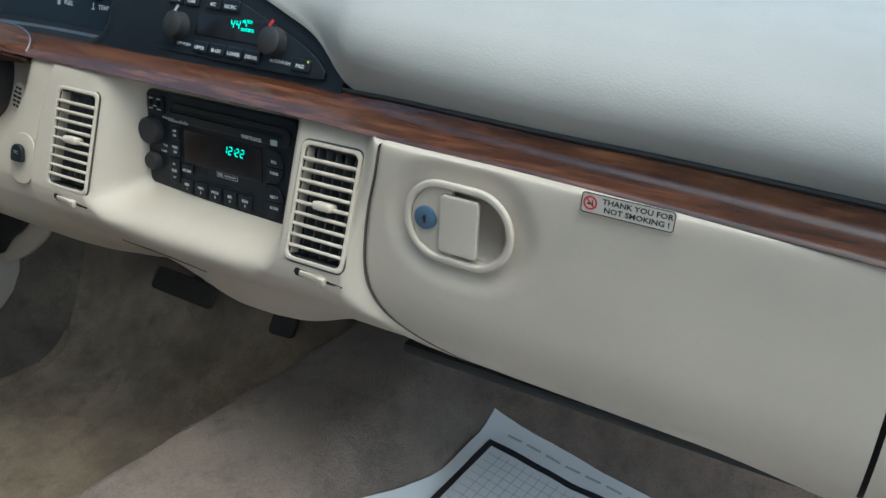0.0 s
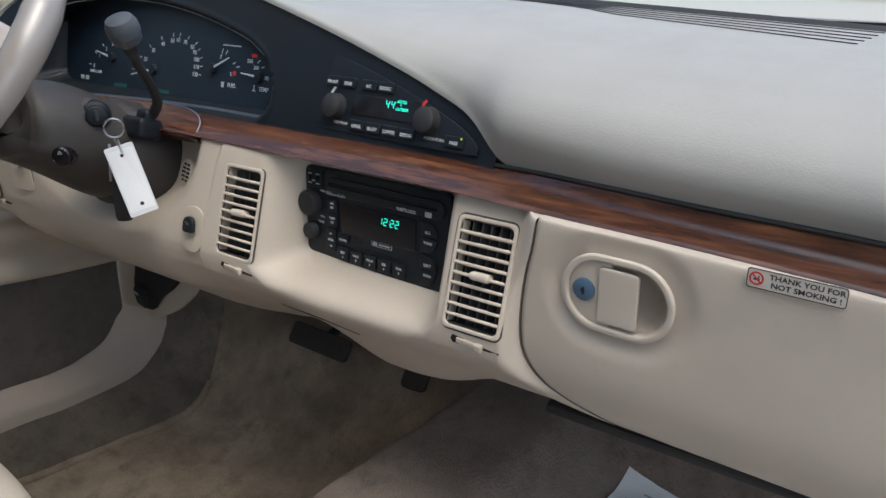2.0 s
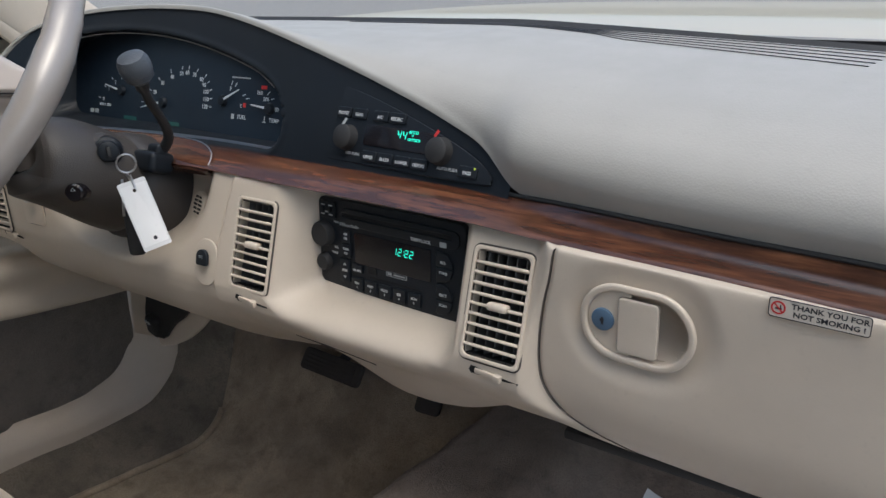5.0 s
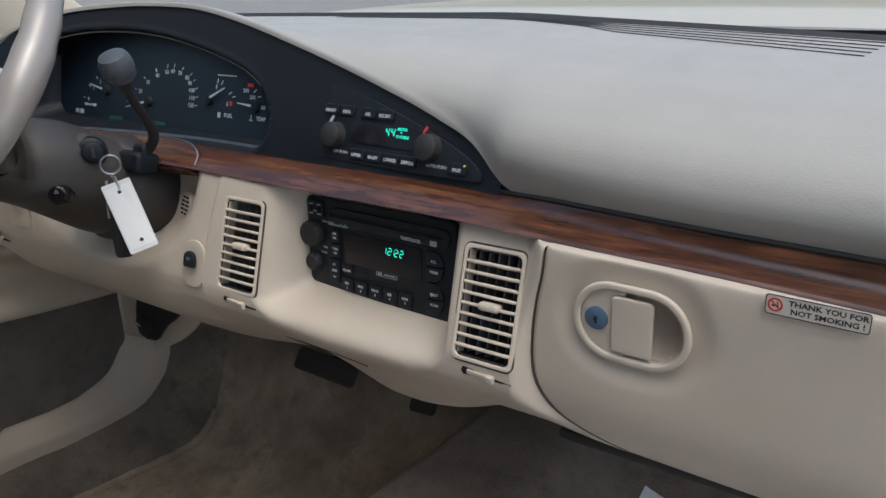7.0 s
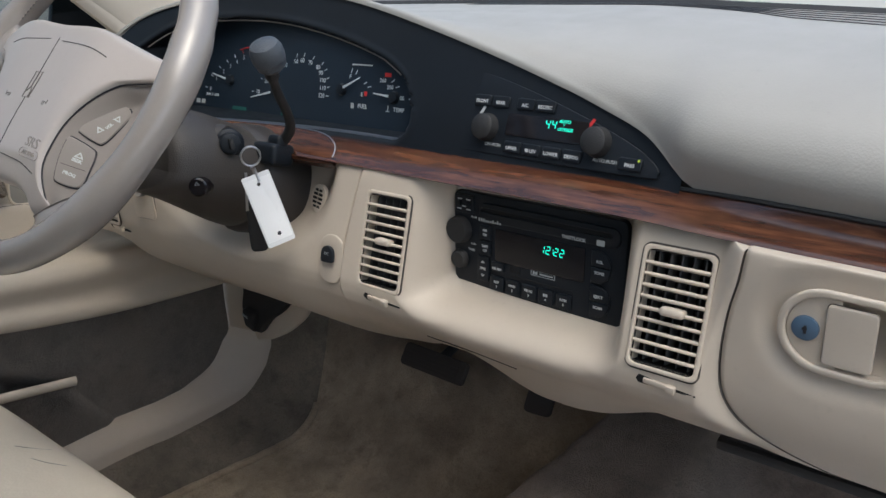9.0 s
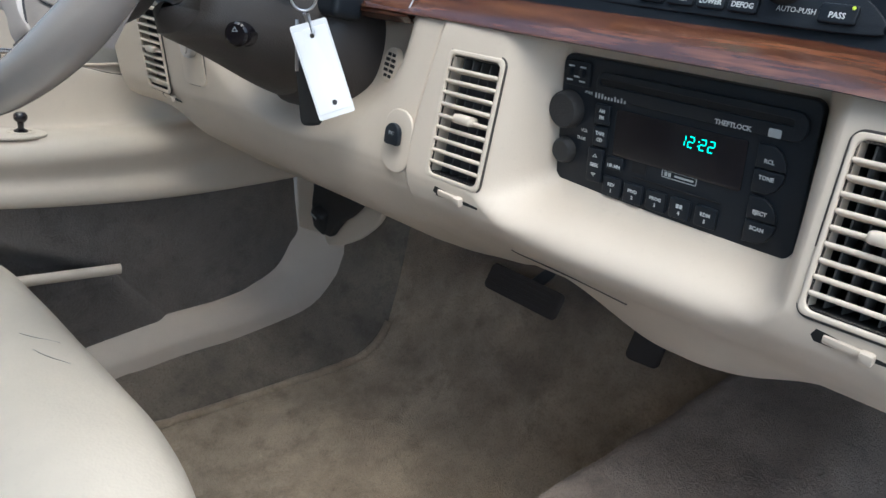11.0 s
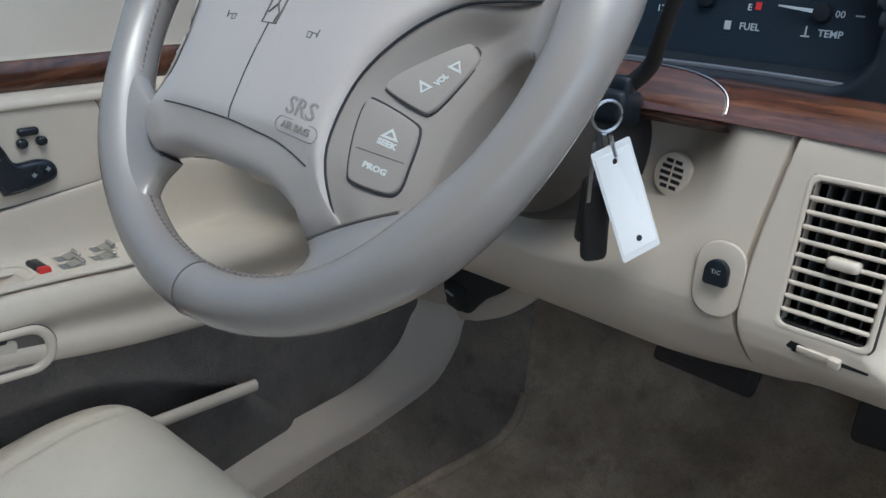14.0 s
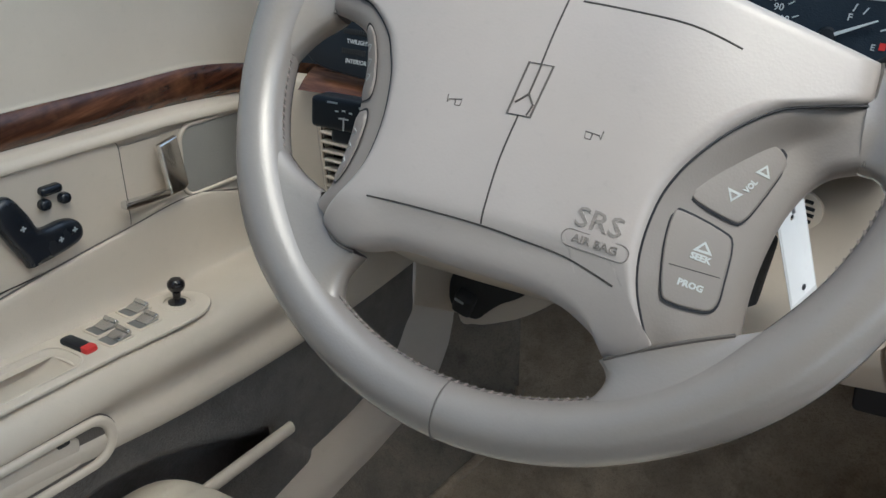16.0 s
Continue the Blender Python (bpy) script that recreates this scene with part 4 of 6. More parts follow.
part("noise_mark", joined(plate(round_rect(0.028, 0.0056, 0.0008, 3), 0.0003, 0.0001, [round_rect(0.0268, 0.0044, 0.0005, 3)], z=0.004), box(0.0022, 0.003, 0.0003, 0, (-0.0105, 0, 0.0043)), box(0.0022, 0.003, 0.0003, 0, (-0.0075, 0, 0.0043)), box(0.015, 0.0014, 0.0003, 0, (0.004, 0, 0.0043))), DIM_INK, radio, m=pose(0.0115, -0.0185, 0))

# ---- climate control ----
clim = thing("climate_control", "black climate control panel with two knobs and green display", "control panel", facing(0.0, 0.5390, 0.937, 22, -3))
edge = smooth_path([(-0.1475, 0.0500, 0), (-0.118, 0.0490, 0), (-0.066, 0.0395, 0), (-0.005, 0.0230, 0), (0.060, 0.0020, 0), (0.098, -0.0135, 0), (0.1155, -0.0255, 0), (0.1175, -0.0320, 0), (0.106, -0.0365, 0), (0.0, -0.0370, 0), (-0.115, -0.0365, 0), (-0.1285, -0.0330, 0), (-0.1350, -0.0200, 0)], 5, True)
part("panel", plate([(p[0], p[1]) for p in edge], 0.003, 0.0009, z=-0.0005), BLACK, clim)
part("display", plate(round_rect(0.094, 0.0220, 0.002, 3), 0.001, 0.0003, z=0.0025), GLOSS, clim, m=pose(-0.006, -0.0045, 0))
part("digits", seven("44", 0.0082, 0.0037, (-0.0040, 0.0002)), GREEN, clim, "glowing green digits")
part("digits", joined(letters("AUTO", 0.0046, 0.0037, (0.0150, 0.0040)), letters("°F", 0.0032, 0.0037, (0.0140, 0.0004)), letters("OUTSIDE", 0.0042, 0.0037, (0.0166, -0.0036))), GREEN, clim, "small glowing green words")
for u, v, txt, w in ((-0.0874, 0.0165, "FRONT", 0.0205), (-0.0640, 0.0165, "REAR", 0.0205), (-0.0335, 0.0165, "A/C", 0.0205), (-0.0100, 0.0165, "RECIRC", 0.0225), (-0.0404, -0.0270, "UPPER", 0.0205), (-0.0172, -0.0270, "BI-LEV", 0.0205), (0.0063, -0.0270, "LOWER", 0.0205), (0.0296, -0.0270, "DEFOG", 0.0205), (0.0905, -0.0265, "PASS", 0.0230)):
    b = part("button", plate(round_rect(w, 0.0115, 0.002, 3), 0.003, 0.0010, z=0.002, res=2), BLACK, clim, m=pose(u, v, 0))
    part("lettering", letters(txt, 0.0048, 0.0051, (0, -0.0012), bold=0.00012), WHITE_INK, b)
for txt, u in (("OFF-PUSH", -0.0660), ("AUTO-PUSH", 0.0640)):
    part("lettering", letters(txt, 0.0046, 0.0027, (u, -0.0270)), WHITE_INK, clim)
for u, v in ((-0.0770, -0.0105), (0.0530, -0.0105)):
    k = part("knob", lathe([(0, 0.014), (0.011, 0.014), (0.0130, 0.0125), (0.0140, 0.004), (0.0146, 0.002)], 40), RUBBER, clim, "black turning knob", m=pose(u, v, 0))
part("fan_mark", moved(box(0.0034, 0.0100, 0.0003, 0.0001), pose(-0.0862, 0.0062, 0.0028, 0, 0, -28)), WHITE_INK, clim)
part("heat_mark", moved(box(0.0034, 0.0120, 0.0003, 0.0001), pose(0.0425, 0.0048, 0.0028, 0, 0, -32)), RED_INK, clim)
part("pass_lamp", lathe([(0, 0.0054), (0.0011, 0.0053), (0.0011, 0.004)], 12), glow("yellow_lamp", (0.5, 0.6, 0.05), 0.25), clim, m=pose(0.0990, -0.0225, 0))

# ---- instrument cluster ----
clus = thing("instrument_cluster", "dark instrument cluster with white dials at rest", "instrument cluster", facing(-0.30, 0.574, 0.950, 15, 0))
# Blue in the dial black stands for sky reflected in the lens
part("dial_face", plate([(p[0], p[1]) for p in smooth_path([(-0.375, 0.030, 0), (-0.30, 0.084, 0), (-0.20, 0.092, 0), (-0.09, 0.084, 0), (0.05, 0.052, 0), (0.110, 0.016, 0), (0.124, -0.030, 0), (0.118, -0.054, 0), (0.0, -0.058, 0), (-0.2, -0.058, 0), (-0.34, -0.058, 0), (-0.37, -0.04, 0)], 5, True)], 0.002, 0.0004), grained("dial_sky_black", (0.014, 0.023, 0.036), 0.4, spec=0.3), clus)
CX, CY, RR = -0.1130, -0.0180, 0.046
SPEED = [(10, -0.1787, -0.0190), (20, -0.1620, -0.0040), (30, -0.146, 0.0090), (40, -0.126, 0.0185), (50, -0.1060, 0.0240), (60, -0.0940, 0.0257), (70, -0.0790, 0.0235), (80, -0.0640, 0.0185), (90, -0.0585, 0.0118), (100, -0.0545, 0.0030), (110, -0.0535, -0.0065), (120, -0.0550, -0.0160)]
for n_, u, v in SPEED:
    part("numeral", letters(f"{n_}", 0.0078, 0.0025, (u, v), bold=0.0001), DIAL_INK, clus)
    d_ = Vector((u - CX, (v - CY) * 1.2, 0)).normalized()
    part("tick", moved(box(0.0050, 0.0010, 0.0003), pose(u + 0.0105 * d_.x, v + 0.0078 * d_.y, 0.0026, 0, 0, math.degrees(math.atan2(d_.y, d_.x)))), DIAL_INK, clus)
TACH = [(-0.294, -0.020), (-0.281, -0.003), (-0.264, 0.009), (-0.248, 0.018), (-0.232, 0.026), (-0.215, 0.033), (-0.198, 0.036)]
for k, (u, v) in enumerate(TACH):
    a = math.atan2(v + 0.040, u + 0.195)
    part("tick", moved(box(0.0055, 0.0011, 0.0003), pose(u, v, 0.0026, 0, 0, math.degrees(a))), RED_INK if k > 4 else DIAL_INK, clus)
    if k < 6:
        part("numeral", letters(f"{k}", 0.0076, 0.0025, (u - 0.010 * math.cos(a), v - 0.009 * math.sin(a)), bold=0.0001), DIAL_INK, clus)


def needle(x0, y0, x1, y1):
    d = math.hypot(x1 - x0, y1 - y0)
    a = math.degrees(math.atan2(y1 - y0, x1 - x0))
    part("needle", moved(plate([(0, -0.0016), (d, -0.0006), (d, 0.0006), (0, 0.0016)], 0.001, 0.0002, z=0.006), pose(x0, y0, 0, 0, 0, a)), DIAL_INK, clus, "white pointer")
    part("hub", lathe([(0, 0.008), (0.006, 0.007), (0.0075, 0.002)], 20, (x0 + 0.2 * (x0 - x1) * 0, y0, 0)), BLACK, clus)


needle(-0.1420, -0.0165, -0.1880, -0.0270)
needle(-0.0190, -0.0060, 0.0140, 0.0100)
needle(0.0680, -0.0095, 0.0375, -0.0070)
needle(-0.2390, -0.0070, -0.2750, 0.0000)
part("red_band", tube([(u, v, 0.0028) for u, v in ((-0.220, 0.0345), (-0.206, 0.0380), (-0.190, 0.0390))], 0.0009, 6), RED_INK, clus)
for txt, u, v, s in (("F", -0.0060, 0.0100, 0.0075), ("E", 0.0150, -0.0100, 0.0065), ("FUEL", 0.0175, -0.0240, 0.0072), ("TEMP", 0.0760, -0.0238, 0.0072), ("260", 0.0480, 0.0085, 0.0068), ("200", 0.0600, 0.0012, 0.0068), ("100", 0.0780, -0.0100, 0.0068), ("RPM X 1000", -0.2790, -0.0295, 0.0056)):
    part("numeral", letters(txt, s, 0.0025, (u, v), bold=0.0001), DIAL_INK, clus)
for u, v, a in ((-0.004, 0.0175, 70), (0.004, 0.016, 60), (0.020, 0.004, 25), (0.027, 0.000, 10), (0.0640, 0.0090, 40), (0.0715, 0.0025, 15), (0.0930, -0.0100, 0)):
    part("tick", moved(box(0.0060, 0.0011, 0.0003), pose(u, v, 0.0026, 0, 0, a)), DIAL_INK, clus)
part("warning_mark", box(0.010, 0.0045, 0.0003, 0, (0.0555, 0.0155, 0.0026)), RED_INK, clus)
part("warning_mark", box(0.0045, 0.0055, 0.0003, 0, (0.0215, -0.0085, 0.0026)), RED_INK, clus)
part("fuel_symbol", box(0.005, 0.0065, 0.0003, 0, (0.0005, -0.0240, 0.0026)), DIM_INK, clus)
part("temp_symbol", joined(box(0.0012, 0.007, 0.0003, 0, (0.0590, -0.0230, 0.0026)), box(0.006, 0.0012, 0.0003, 0, (0.0590, -0.0265, 0.0026))), DIM_INK, clus)
part("notice", box(0.034, 0.0016, 0.0003, 0, (0.013, 0.0250, 0.0026)), DIM_INK, clus)
DIM_GREEN = material("dim_green", (0.02, 0.09, 0.08), 0.4)
for w_, u in ((0.030, -0.2170), (0.024, -0.1180)):
    part("odometer", box(w_, 0.0050, 0.0003, 0, (u, -0.0440, 0.0026)), DIM_GREEN, clus, "unlit greenish odometer")
for u in (-0.312, -0.300):
    part("lamp_window", box(0.009, 0.006, 0.0003, 0, (u, -0.0400, 0.0026)), DIM_INK, clus)
part("rim_line", tube([(x, yclim(x, 0.9005) + 0.006, 0.9015) for x in span(-0.650, -0.200, 0.02)], 0.0026, 8), STEEL, dash, "bright lower edge of the dial window")

# ---- steering wheel ----
TILT_W = 41.1
wheel = thing("steering_wheel", "taupe leather four-spoke steering wheel with airbag cover", "steering wheel", facing(-0.4306, 0.2895, 0.9961, TILT_W, 0))
RIM = 0.1935
ring = []
for k in range(120):
    a = 2 * math.pi * k / 120
    ring.append((RIM * math.cos(a), RIM * math.sin(a), 0.004))
rads = []
for k in range(120):
    a = math.degrees(2 * math.pi * k / 120)
    grip = max(math.exp(-((abs((a - c + 180) % 360 - 180) / 14) ** 2)) for c in (8, 172, 322, 218))
    wave = 0.0006 * math.sin(radians(30 * a)) if 14 < a < 80 or 100 < a < 166 else 0.0
    rads.append(0.0168 + 0.0022 * grip + wave)
part("rim", tube(ring, rads, 20, 1.0, True), WHEEL, wheel)
loop = [Vector((-0.003, -RIM - 0.0171 * math.cos(b), 0.004 + 0.0171 * math.sin(b))) for b in np.linspace(0, 2 * math.pi, 28, endpoint=False)]
part("seam", tube(loop, 0.0005, 6, 1.0, True), CREASE, wheel, "leather joint on the rim")
THREAD = grained("pinkish_thread", (0.30, 0.25, 0.23), 0.7)
for lo, hi in ((-177, -152), (-128, -52), (-28, -3), (128, 176), (4, 52)):
    part("stitch_groove", tube([((RIM - 0.0166) * math.cos(radians(a)), (RIM - 0.0166) * math.sin(radians(a)), 0.0062) for a in span(lo, hi, 2.0)], 0.0008, 6), CREASE, wheel)
    for a in span(lo, hi, 1.65):
        c, s = math.cos(radians(a)), math.sin(radians(a))
        part("stitch", moved(box(0.0036, 0.0013, 0.0016, 0.0004), pose((RIM - 0.0168) * c, (RIM - 0.0168) * s, 0.0066, 0, 0, a + 90 + 34)), THREAD, wheel)

COVER = [(0.0, 0.0530), (0.04, 0.0525), (0.076, 0.0500), (0.112, 0.0425), (0.134, 0.0380), (0.1520, 0.0345), (0.1572, 0.0320), (0.1580, 0.0190), (0.1546, 0.0128), (0.1360, 0.0057), (0.1197, -0.0010), (0.1028, -0.0159), (0.0892, -0.0343), (0.0808, -0.0527), (0.0778, -0.0710), (0.0780, -0.0884), (0.0813, -0.1047), (0.0875, -0.1200), (0.0925, -0.1283), (0.0730, -0.1400), (0.0640, -0.1310), (0.0450, -0.1215), (0.0200, -0.1180), (0.0, -0.1175)]


def turned(x, y):
    """The cover sits turned a little on the hub: its left half is a tilted mirror of the right."""
    k = sstep(0.0, 0.06, abs(x))
    c, s_ = math.cos(radians(7 * k)), math.sin(radians(7 * k))
    u, v = -x, y + 0.045
    return (u * c + v * s_) * (1 + 0.08 * k * sstep(0.02, -0.02, y)), -u * s_ + v * c - 0.045


LEFT_SEAM = [(-0.1545, 0.0320), (-0.1375, 0.0265), (-0.1200, 0.0205), (-0.1012, 0.0048), (-0.0925, -0.0100), (-0.0872, -0.0240), (-0.0838, -0.0470), (-0.0858, -0.0700), (-0.0930, -0.0880), (-0.1085, -0.1100)]
left_side = [turned(x, y) for x, y in COVER[1:4]] + [(-0.1500, 0.0450), (-0.1562, 0.0410)] + LEFT_SEAM + [(-0.1068, -0.1168), (-0.0940, -0.1240)] + [turned(x, y) for x, y in COVER[-4:-1]]
outline = [Vector((x, y, 0)) for x, y in COVER] + [Vector((x, y, 0)) for x, y in left_side[::-1]]
outline = smooth_path(outline, 4, True)
KERN = Vector((0.0, -0.010, 0))


def cover_height(p, t):
    """Pillowed airbag cover: high in the middle, falling to the spokes and over its edge."""
    top = 0.031 - (0.95 if p.x > 0 else 0.62) * max(0, abs(p.x) - 0.06) ** 1.5 - 1.25 * max(0, -p.y - 0.094) ** 1.35
    top -= 0.0035 * sstep(0.086, 0.100, -p.y) * sstep(0.085, 0.06, abs(p.x))
    edge = (max(0, t - 0.94) / 0.06) ** 2.0
    return top - 0.0040 * edge


bm = bmesh.new()
rows = []
for i in range(25):
    t = (i / 24) ** 0.75
    rows.append([bm.verts.new((KERN + (q - KERN) * t).to_tuple()[:2] + (cover_height(KERN + (q - KERN) * t, t),)) for q in outline] if i else [bm.verts.new((KERN.x, KERN.y, cover_height(KERN, 0)))])
for a, b in zip(rows, rows[1:]):
    n = len(b)
    for k in range(n):
        q = list(dict.fromkeys([a[k % len(a)], a[(k + 1) % len(a)], b[(k + 1) % n], b[k]]))
        bm.faces.new(q)
skirt = [bm.verts.new((v.co.x * 0.985, v.co.y, v.co.z - 0.016)) for v in rows[-1]]
for k in range(len(skirt)):
    bm.faces.new((rows[-1][k], rows[-1][(k + 1) % len(skirt)], skirt[(k + 1) % len(skirt)], skirt[k]))
hub = part("airbag_cover", bm, HUB_SKIN, wheel, "soft pillowed airbag cover", sharp=60)


def on_cover(x, y, lift=0.0003):
    return Vector((x, y, cover_height(Vector((x, y, 0)), 0) + lift))


# Dark line laid where the embossed crease would be shaded
def crease(name, pts, r=0.0007, mat=SHADED):
    part(name, tube([on_cover(x, y, -0.0001) for x, y in [(q[0], q[1]) for q in smooth_path([(a, b, 0) for a, b in pts], 8)]], r, 6), mat, hub)


crease("split_line", [(0.0075, 0.0360), (0.0045, 0.015), (0.0026, -0.0035)], 0.0006)
crease("split_line", [(-0.0014, -0.0327), (-0.0045, -0.06), (-0.0042, -0.0925)], 0.0006)
crease("crease", [(-0.0761, -0.0935), (-0.0561, -0.0928), (-0.031, -0.0927), (-0.0036, -0.0932), (0.0197, -0.0950), (0.045, -0.0977), (0.0702, -0.1050)], 0.0006)
crease("crease", [(0.0150, 0.0325), (0.0385, 0.0310), (0.0736, 0.0275), (0.0973, 0.0215)], 0.0006)
crease("crease", [(-0.0100, 0.0345), (-0.0385, 0.0340), (-0.0736, 0.0330), (-0.0973, 0.0300)], 0.0006)
for pts in ([(0.1572, 0.0340, -0.0022), (0.1580, 0.0190, -0.0026), (0.1590, 0.0100, -0.0032), (0.1602, 0.0, -0.0036), (0.1615, -0.0165, -0.0040)], [(-0.1560, 0.0430, 0.0040), (-0.1562, 0.0330, 0.0050), (-0.1555, 0.0240, 0.0050), (-0.1548, 0.0160, 0.0050)]):
    part("spoke_seam", tube(smooth_path(pts, 6), 0.0011, 8), CREASE, hub, "dark seam at the spoke")
emblem = [(-0.0042, -0.0037), (0.0096, -0.0040), (0.0053, -0.0326), (-0.0080, -0.0326)]
part("emblem", tube([on_cover(x, y, 0.0) for x, y in emblem], 0.0007, 6, 1.0, True), CREASE, hub, "embossed plain emblem outline")
part("emblem", joined(tube([on_cover(0.0030, -0.0040), on_cover(0.0010, -0.0205), on_cover(-0.0053, -0.0262)], 0.0006, 6), tube([on_cover(0.0010, -0.0205), on_cover(0.0050, -0.0262), on_cover(0.0030, -0.0320)], 0.0006, 6)), CREASE, hub)
for sg, (hx, hy) in ((-1, (-0.0400, -0.0310)), (1, (0.0409, -0.0350))):
    bell = [(-0.0045, 0.0025), (-0.0040, -0.0020), (-0.0030, 0.0), (0.0045, 0.0010), (0.0042, -0.0025), (0.0010, -0.0028), (0.0008, 0.0004)]
    part("horn_mark", tube([on_cover(hx - sg * u, hy + v, 0.0) for u, v in bell], 0.00038, 5), CREASE, hub, "embossed horn mark")


def draped(bm, lift=0.0001):
    """Lays flat marks over the pillowed cover."""
    for v in bm.verts:
        v.co.z = cover_height(Vector((v.co.x, v.co.y, 0)), 0) + lift + (0.0004 if v.co.z > 0 else -0.0006)
    return bm


part("lettering", draped(moved(letters("SRS", 0.0142, 0.0, bold=0.0001, deep=0.0006), pose(0.0565, -0.0775, 0, 0, 0, -4) @ Matrix.Scale(1.16, 4, (1, 0, 0)))), EMBOSS, hub, "embossed letters")
part("lettering", draped(moved(letters("AIR BAG", 0.0056, 0.0, bold=0.0001, deep=0.0006), pose(0.0572, -0.0882, 0, 0, 0, -4) @ Matrix.Scale(1.12, 4, (1, 0, 0)))), EMBOSS, hub, "embossed letters")
part("letter_frame", tube([on_cover(0.0572 + p[0] * 0.998 + p[1] * 0.07, -0.0884 - p[0] * 0.07 + p[1] * 0.998, 0.0) for p in round_rect(0.0345, 0.0082, 0.004, 5)], 0.0004, 5, 1.0, True), EMBOSS, hub)

BTN_A = [(0.0945, -0.0530), (0.0930, -0.0495), (0.0940, -0.0461), (0.1039, -0.0307), (0.1181, -0.0160), (0.1233, -0.0155), (0.1276, -0.0195), (0.1279, -0.0246), (0.1210, -0.0462), (0.1170, -0.0550), (0.1122, -0.0572)]
BTN_B = [(0.0868, -0.0625), (0.0909, -0.0598), (0.1095, -0.0635), (0.1150, -0.0684), (0.1162, -0.0870), (0.1160, -0.0986), (0.1112, -0.1035), (0.0955, -0.1040), (0.0910, -0.0990), (0.0872, -0.0801)]


JOIN = RIM - 0.011


def web(seam, a0, a1, z0, z1, sg, pinch=0.10):
    """A leather web from a seam at the hub to the rim's arc, with rounded sides."""
    line = smooth_path([(x, y, 0) for x, y in seam], 10)

    def point(th, v):
        u = 0.5 - 0.5 * math.cos(th)
        a = line[min(len(line) - 1, int(round(u * (len(line) - 1))))]
        ang = radians(a0 + (a1 - a0) * u)
        p = a.lerp(Vector((JOIN * math.cos(ang), JOIN * math.sin(ang), 0)), v)
        mid_u = line[len(line) // 2].lerp(Vector((JOIN * math.cos(radians((a0 + a1) / 2)), JOIN * math.sin(radians((a0 + a1) / 2)), 0)), v)
        p = p.lerp(mid_u, pinch * math.sin(math.pi * v))
        top = z0 + (z1 - z0) * v**2.2
        s_ = math.sin(th)
        z = (top - 0.011) + 0.011 * math.copysign(abs(s_) ** 0.45, s_)
        return Vector((sg * p.x, p.y, z))

    return sheet(point, list(np.linspace(0, 2 * math.pi, 49)), list(np.linspace(0, 1, 15)))


def fall(bm):
    """Slopes the control buttons away towards the rim."""
    for v in bm.verts:
        v.co.z -= 0.58 * (v.co.x - 0.0920)
    return bm


INNER = [(0.1562, 0.0122), (0.1360, 0.0054), (0.1197, -0.0013), (0.1028, -0.0162), (0.0892, -0.0345), (0.0808, -0.0529), (0.0778, -0.0711), (0.0780, -0.0884), (0.0813, -0.1047), (0.0875, -0.1200), (0.0915, -0.1275)]
OUTER = [(0.1610, -0.0170), (0.1490, -0.0215), (0.1415, -0.0300), (0.1362, -0.0420), (0.1322, -0.0560), (0.1295, -0.0759), (0.1290, -0.0930), (0.1300, -0.1110)]


FLAT = [(0.07, 0.0285), (0.080, 0.0215), (0.092, 0.0134), (0.112, 0.0018), (0.128, -0.0062), (0.145, -0.0095), (0.165, -0.0100)]


def even(points, n):
    """n points at even steps along a smooth line."""
    line = smooth_path([(x, y, 0) for x, y in points], 12)
    run = [0.0]
    for p, q in zip(line, line[1:]):
        run.append(run[-1] + (q - p).length)
    at = np.linspace(0, run[-1], n)
    return list(zip(np.interp(at, run, [p.x for p in line]), np.interp(at, run, [p.y for p in line])))


def plate_sheet():
    """The right control plate, falling from the cover's edge towards the rim."""
    inner, outer = even(INNER, 41), even(OUTER, 41)

    def point(i, v):
        a, b = Vector(inner[int(i)]), Vector(outer[int(i)])
        p = a.lerp(b, min(1.0, v))
        flat = catmull(FLAT, p.x)
        start = cover_height(Vector((a.x, a.y, 0)), 1.0) - 0.0012
        lift = (start - catmull(FLAT, a.x)) * (1 - sstep(0.0, 0.42, v))
        flat += (-0.0025 - flat) * sstep(9.0, 0.0, i)
        z = flat + lift * sstep(0.0, 9.0, i) - 0.004 * max(0.0, (v - 0.80) / 0.20) ** 2
        if v > 1:
            z -= 0.012
            p = p + (a - b).normalized() * 0.003
        return (p.x, p.y, z)

    return sheet(point, range(41), span(0, 1, 0.05) + [1.2])


LEFT_OUTER = [(-0.1548, 0.0165), (-0.1340, 0.0105), (-0.1210, 0.0015), (-0.1140, -0.0180), (-0.1125, -0.0330), (-0.1115, -0.0480), (-0.1108, -0.0660), (-0.1135, -0.0885), (-0.1200, -0.1020)]
left_in, left_out = even(LEFT_SEAM, 81), even(LEFT_OUTER, 81)


def left_plate(u, v, lift=0.0):
    """A place on the narrow left plate: u along it from the top, v across it from the cover's edge."""
    k = np.linspace(0, 1, 81)
    a = Vector([float(np.interp(u, k, [p[n] for p in left_in])) for n in (0, 1)])
    b = Vector([float(np.interp(u, k, [p[n] for p in left_out])) for n in (0, 1)])
    p = a.lerp(b, min(1.0, v))
    z0 = cover_height(Vector((a.x, a.y, 0)), 1.0) - 0.0012
    z1 = 0.0050 + 0.0055 * sstep(0.0, 0.25, u)
    z = z0 + (z1 - z0) * min(1.0, v) + 0.0030 * math.sin(math.pi * min(1.0, v)) - 0.0020 * max(0.0, (min(1.0, v) - 0.85) / 0.15) ** 2 + lift
    if v > 1:
        z -= 0.014
        p = p + (a - b).normalized() * 0.004
    return Vector((p.x, p.y, z))


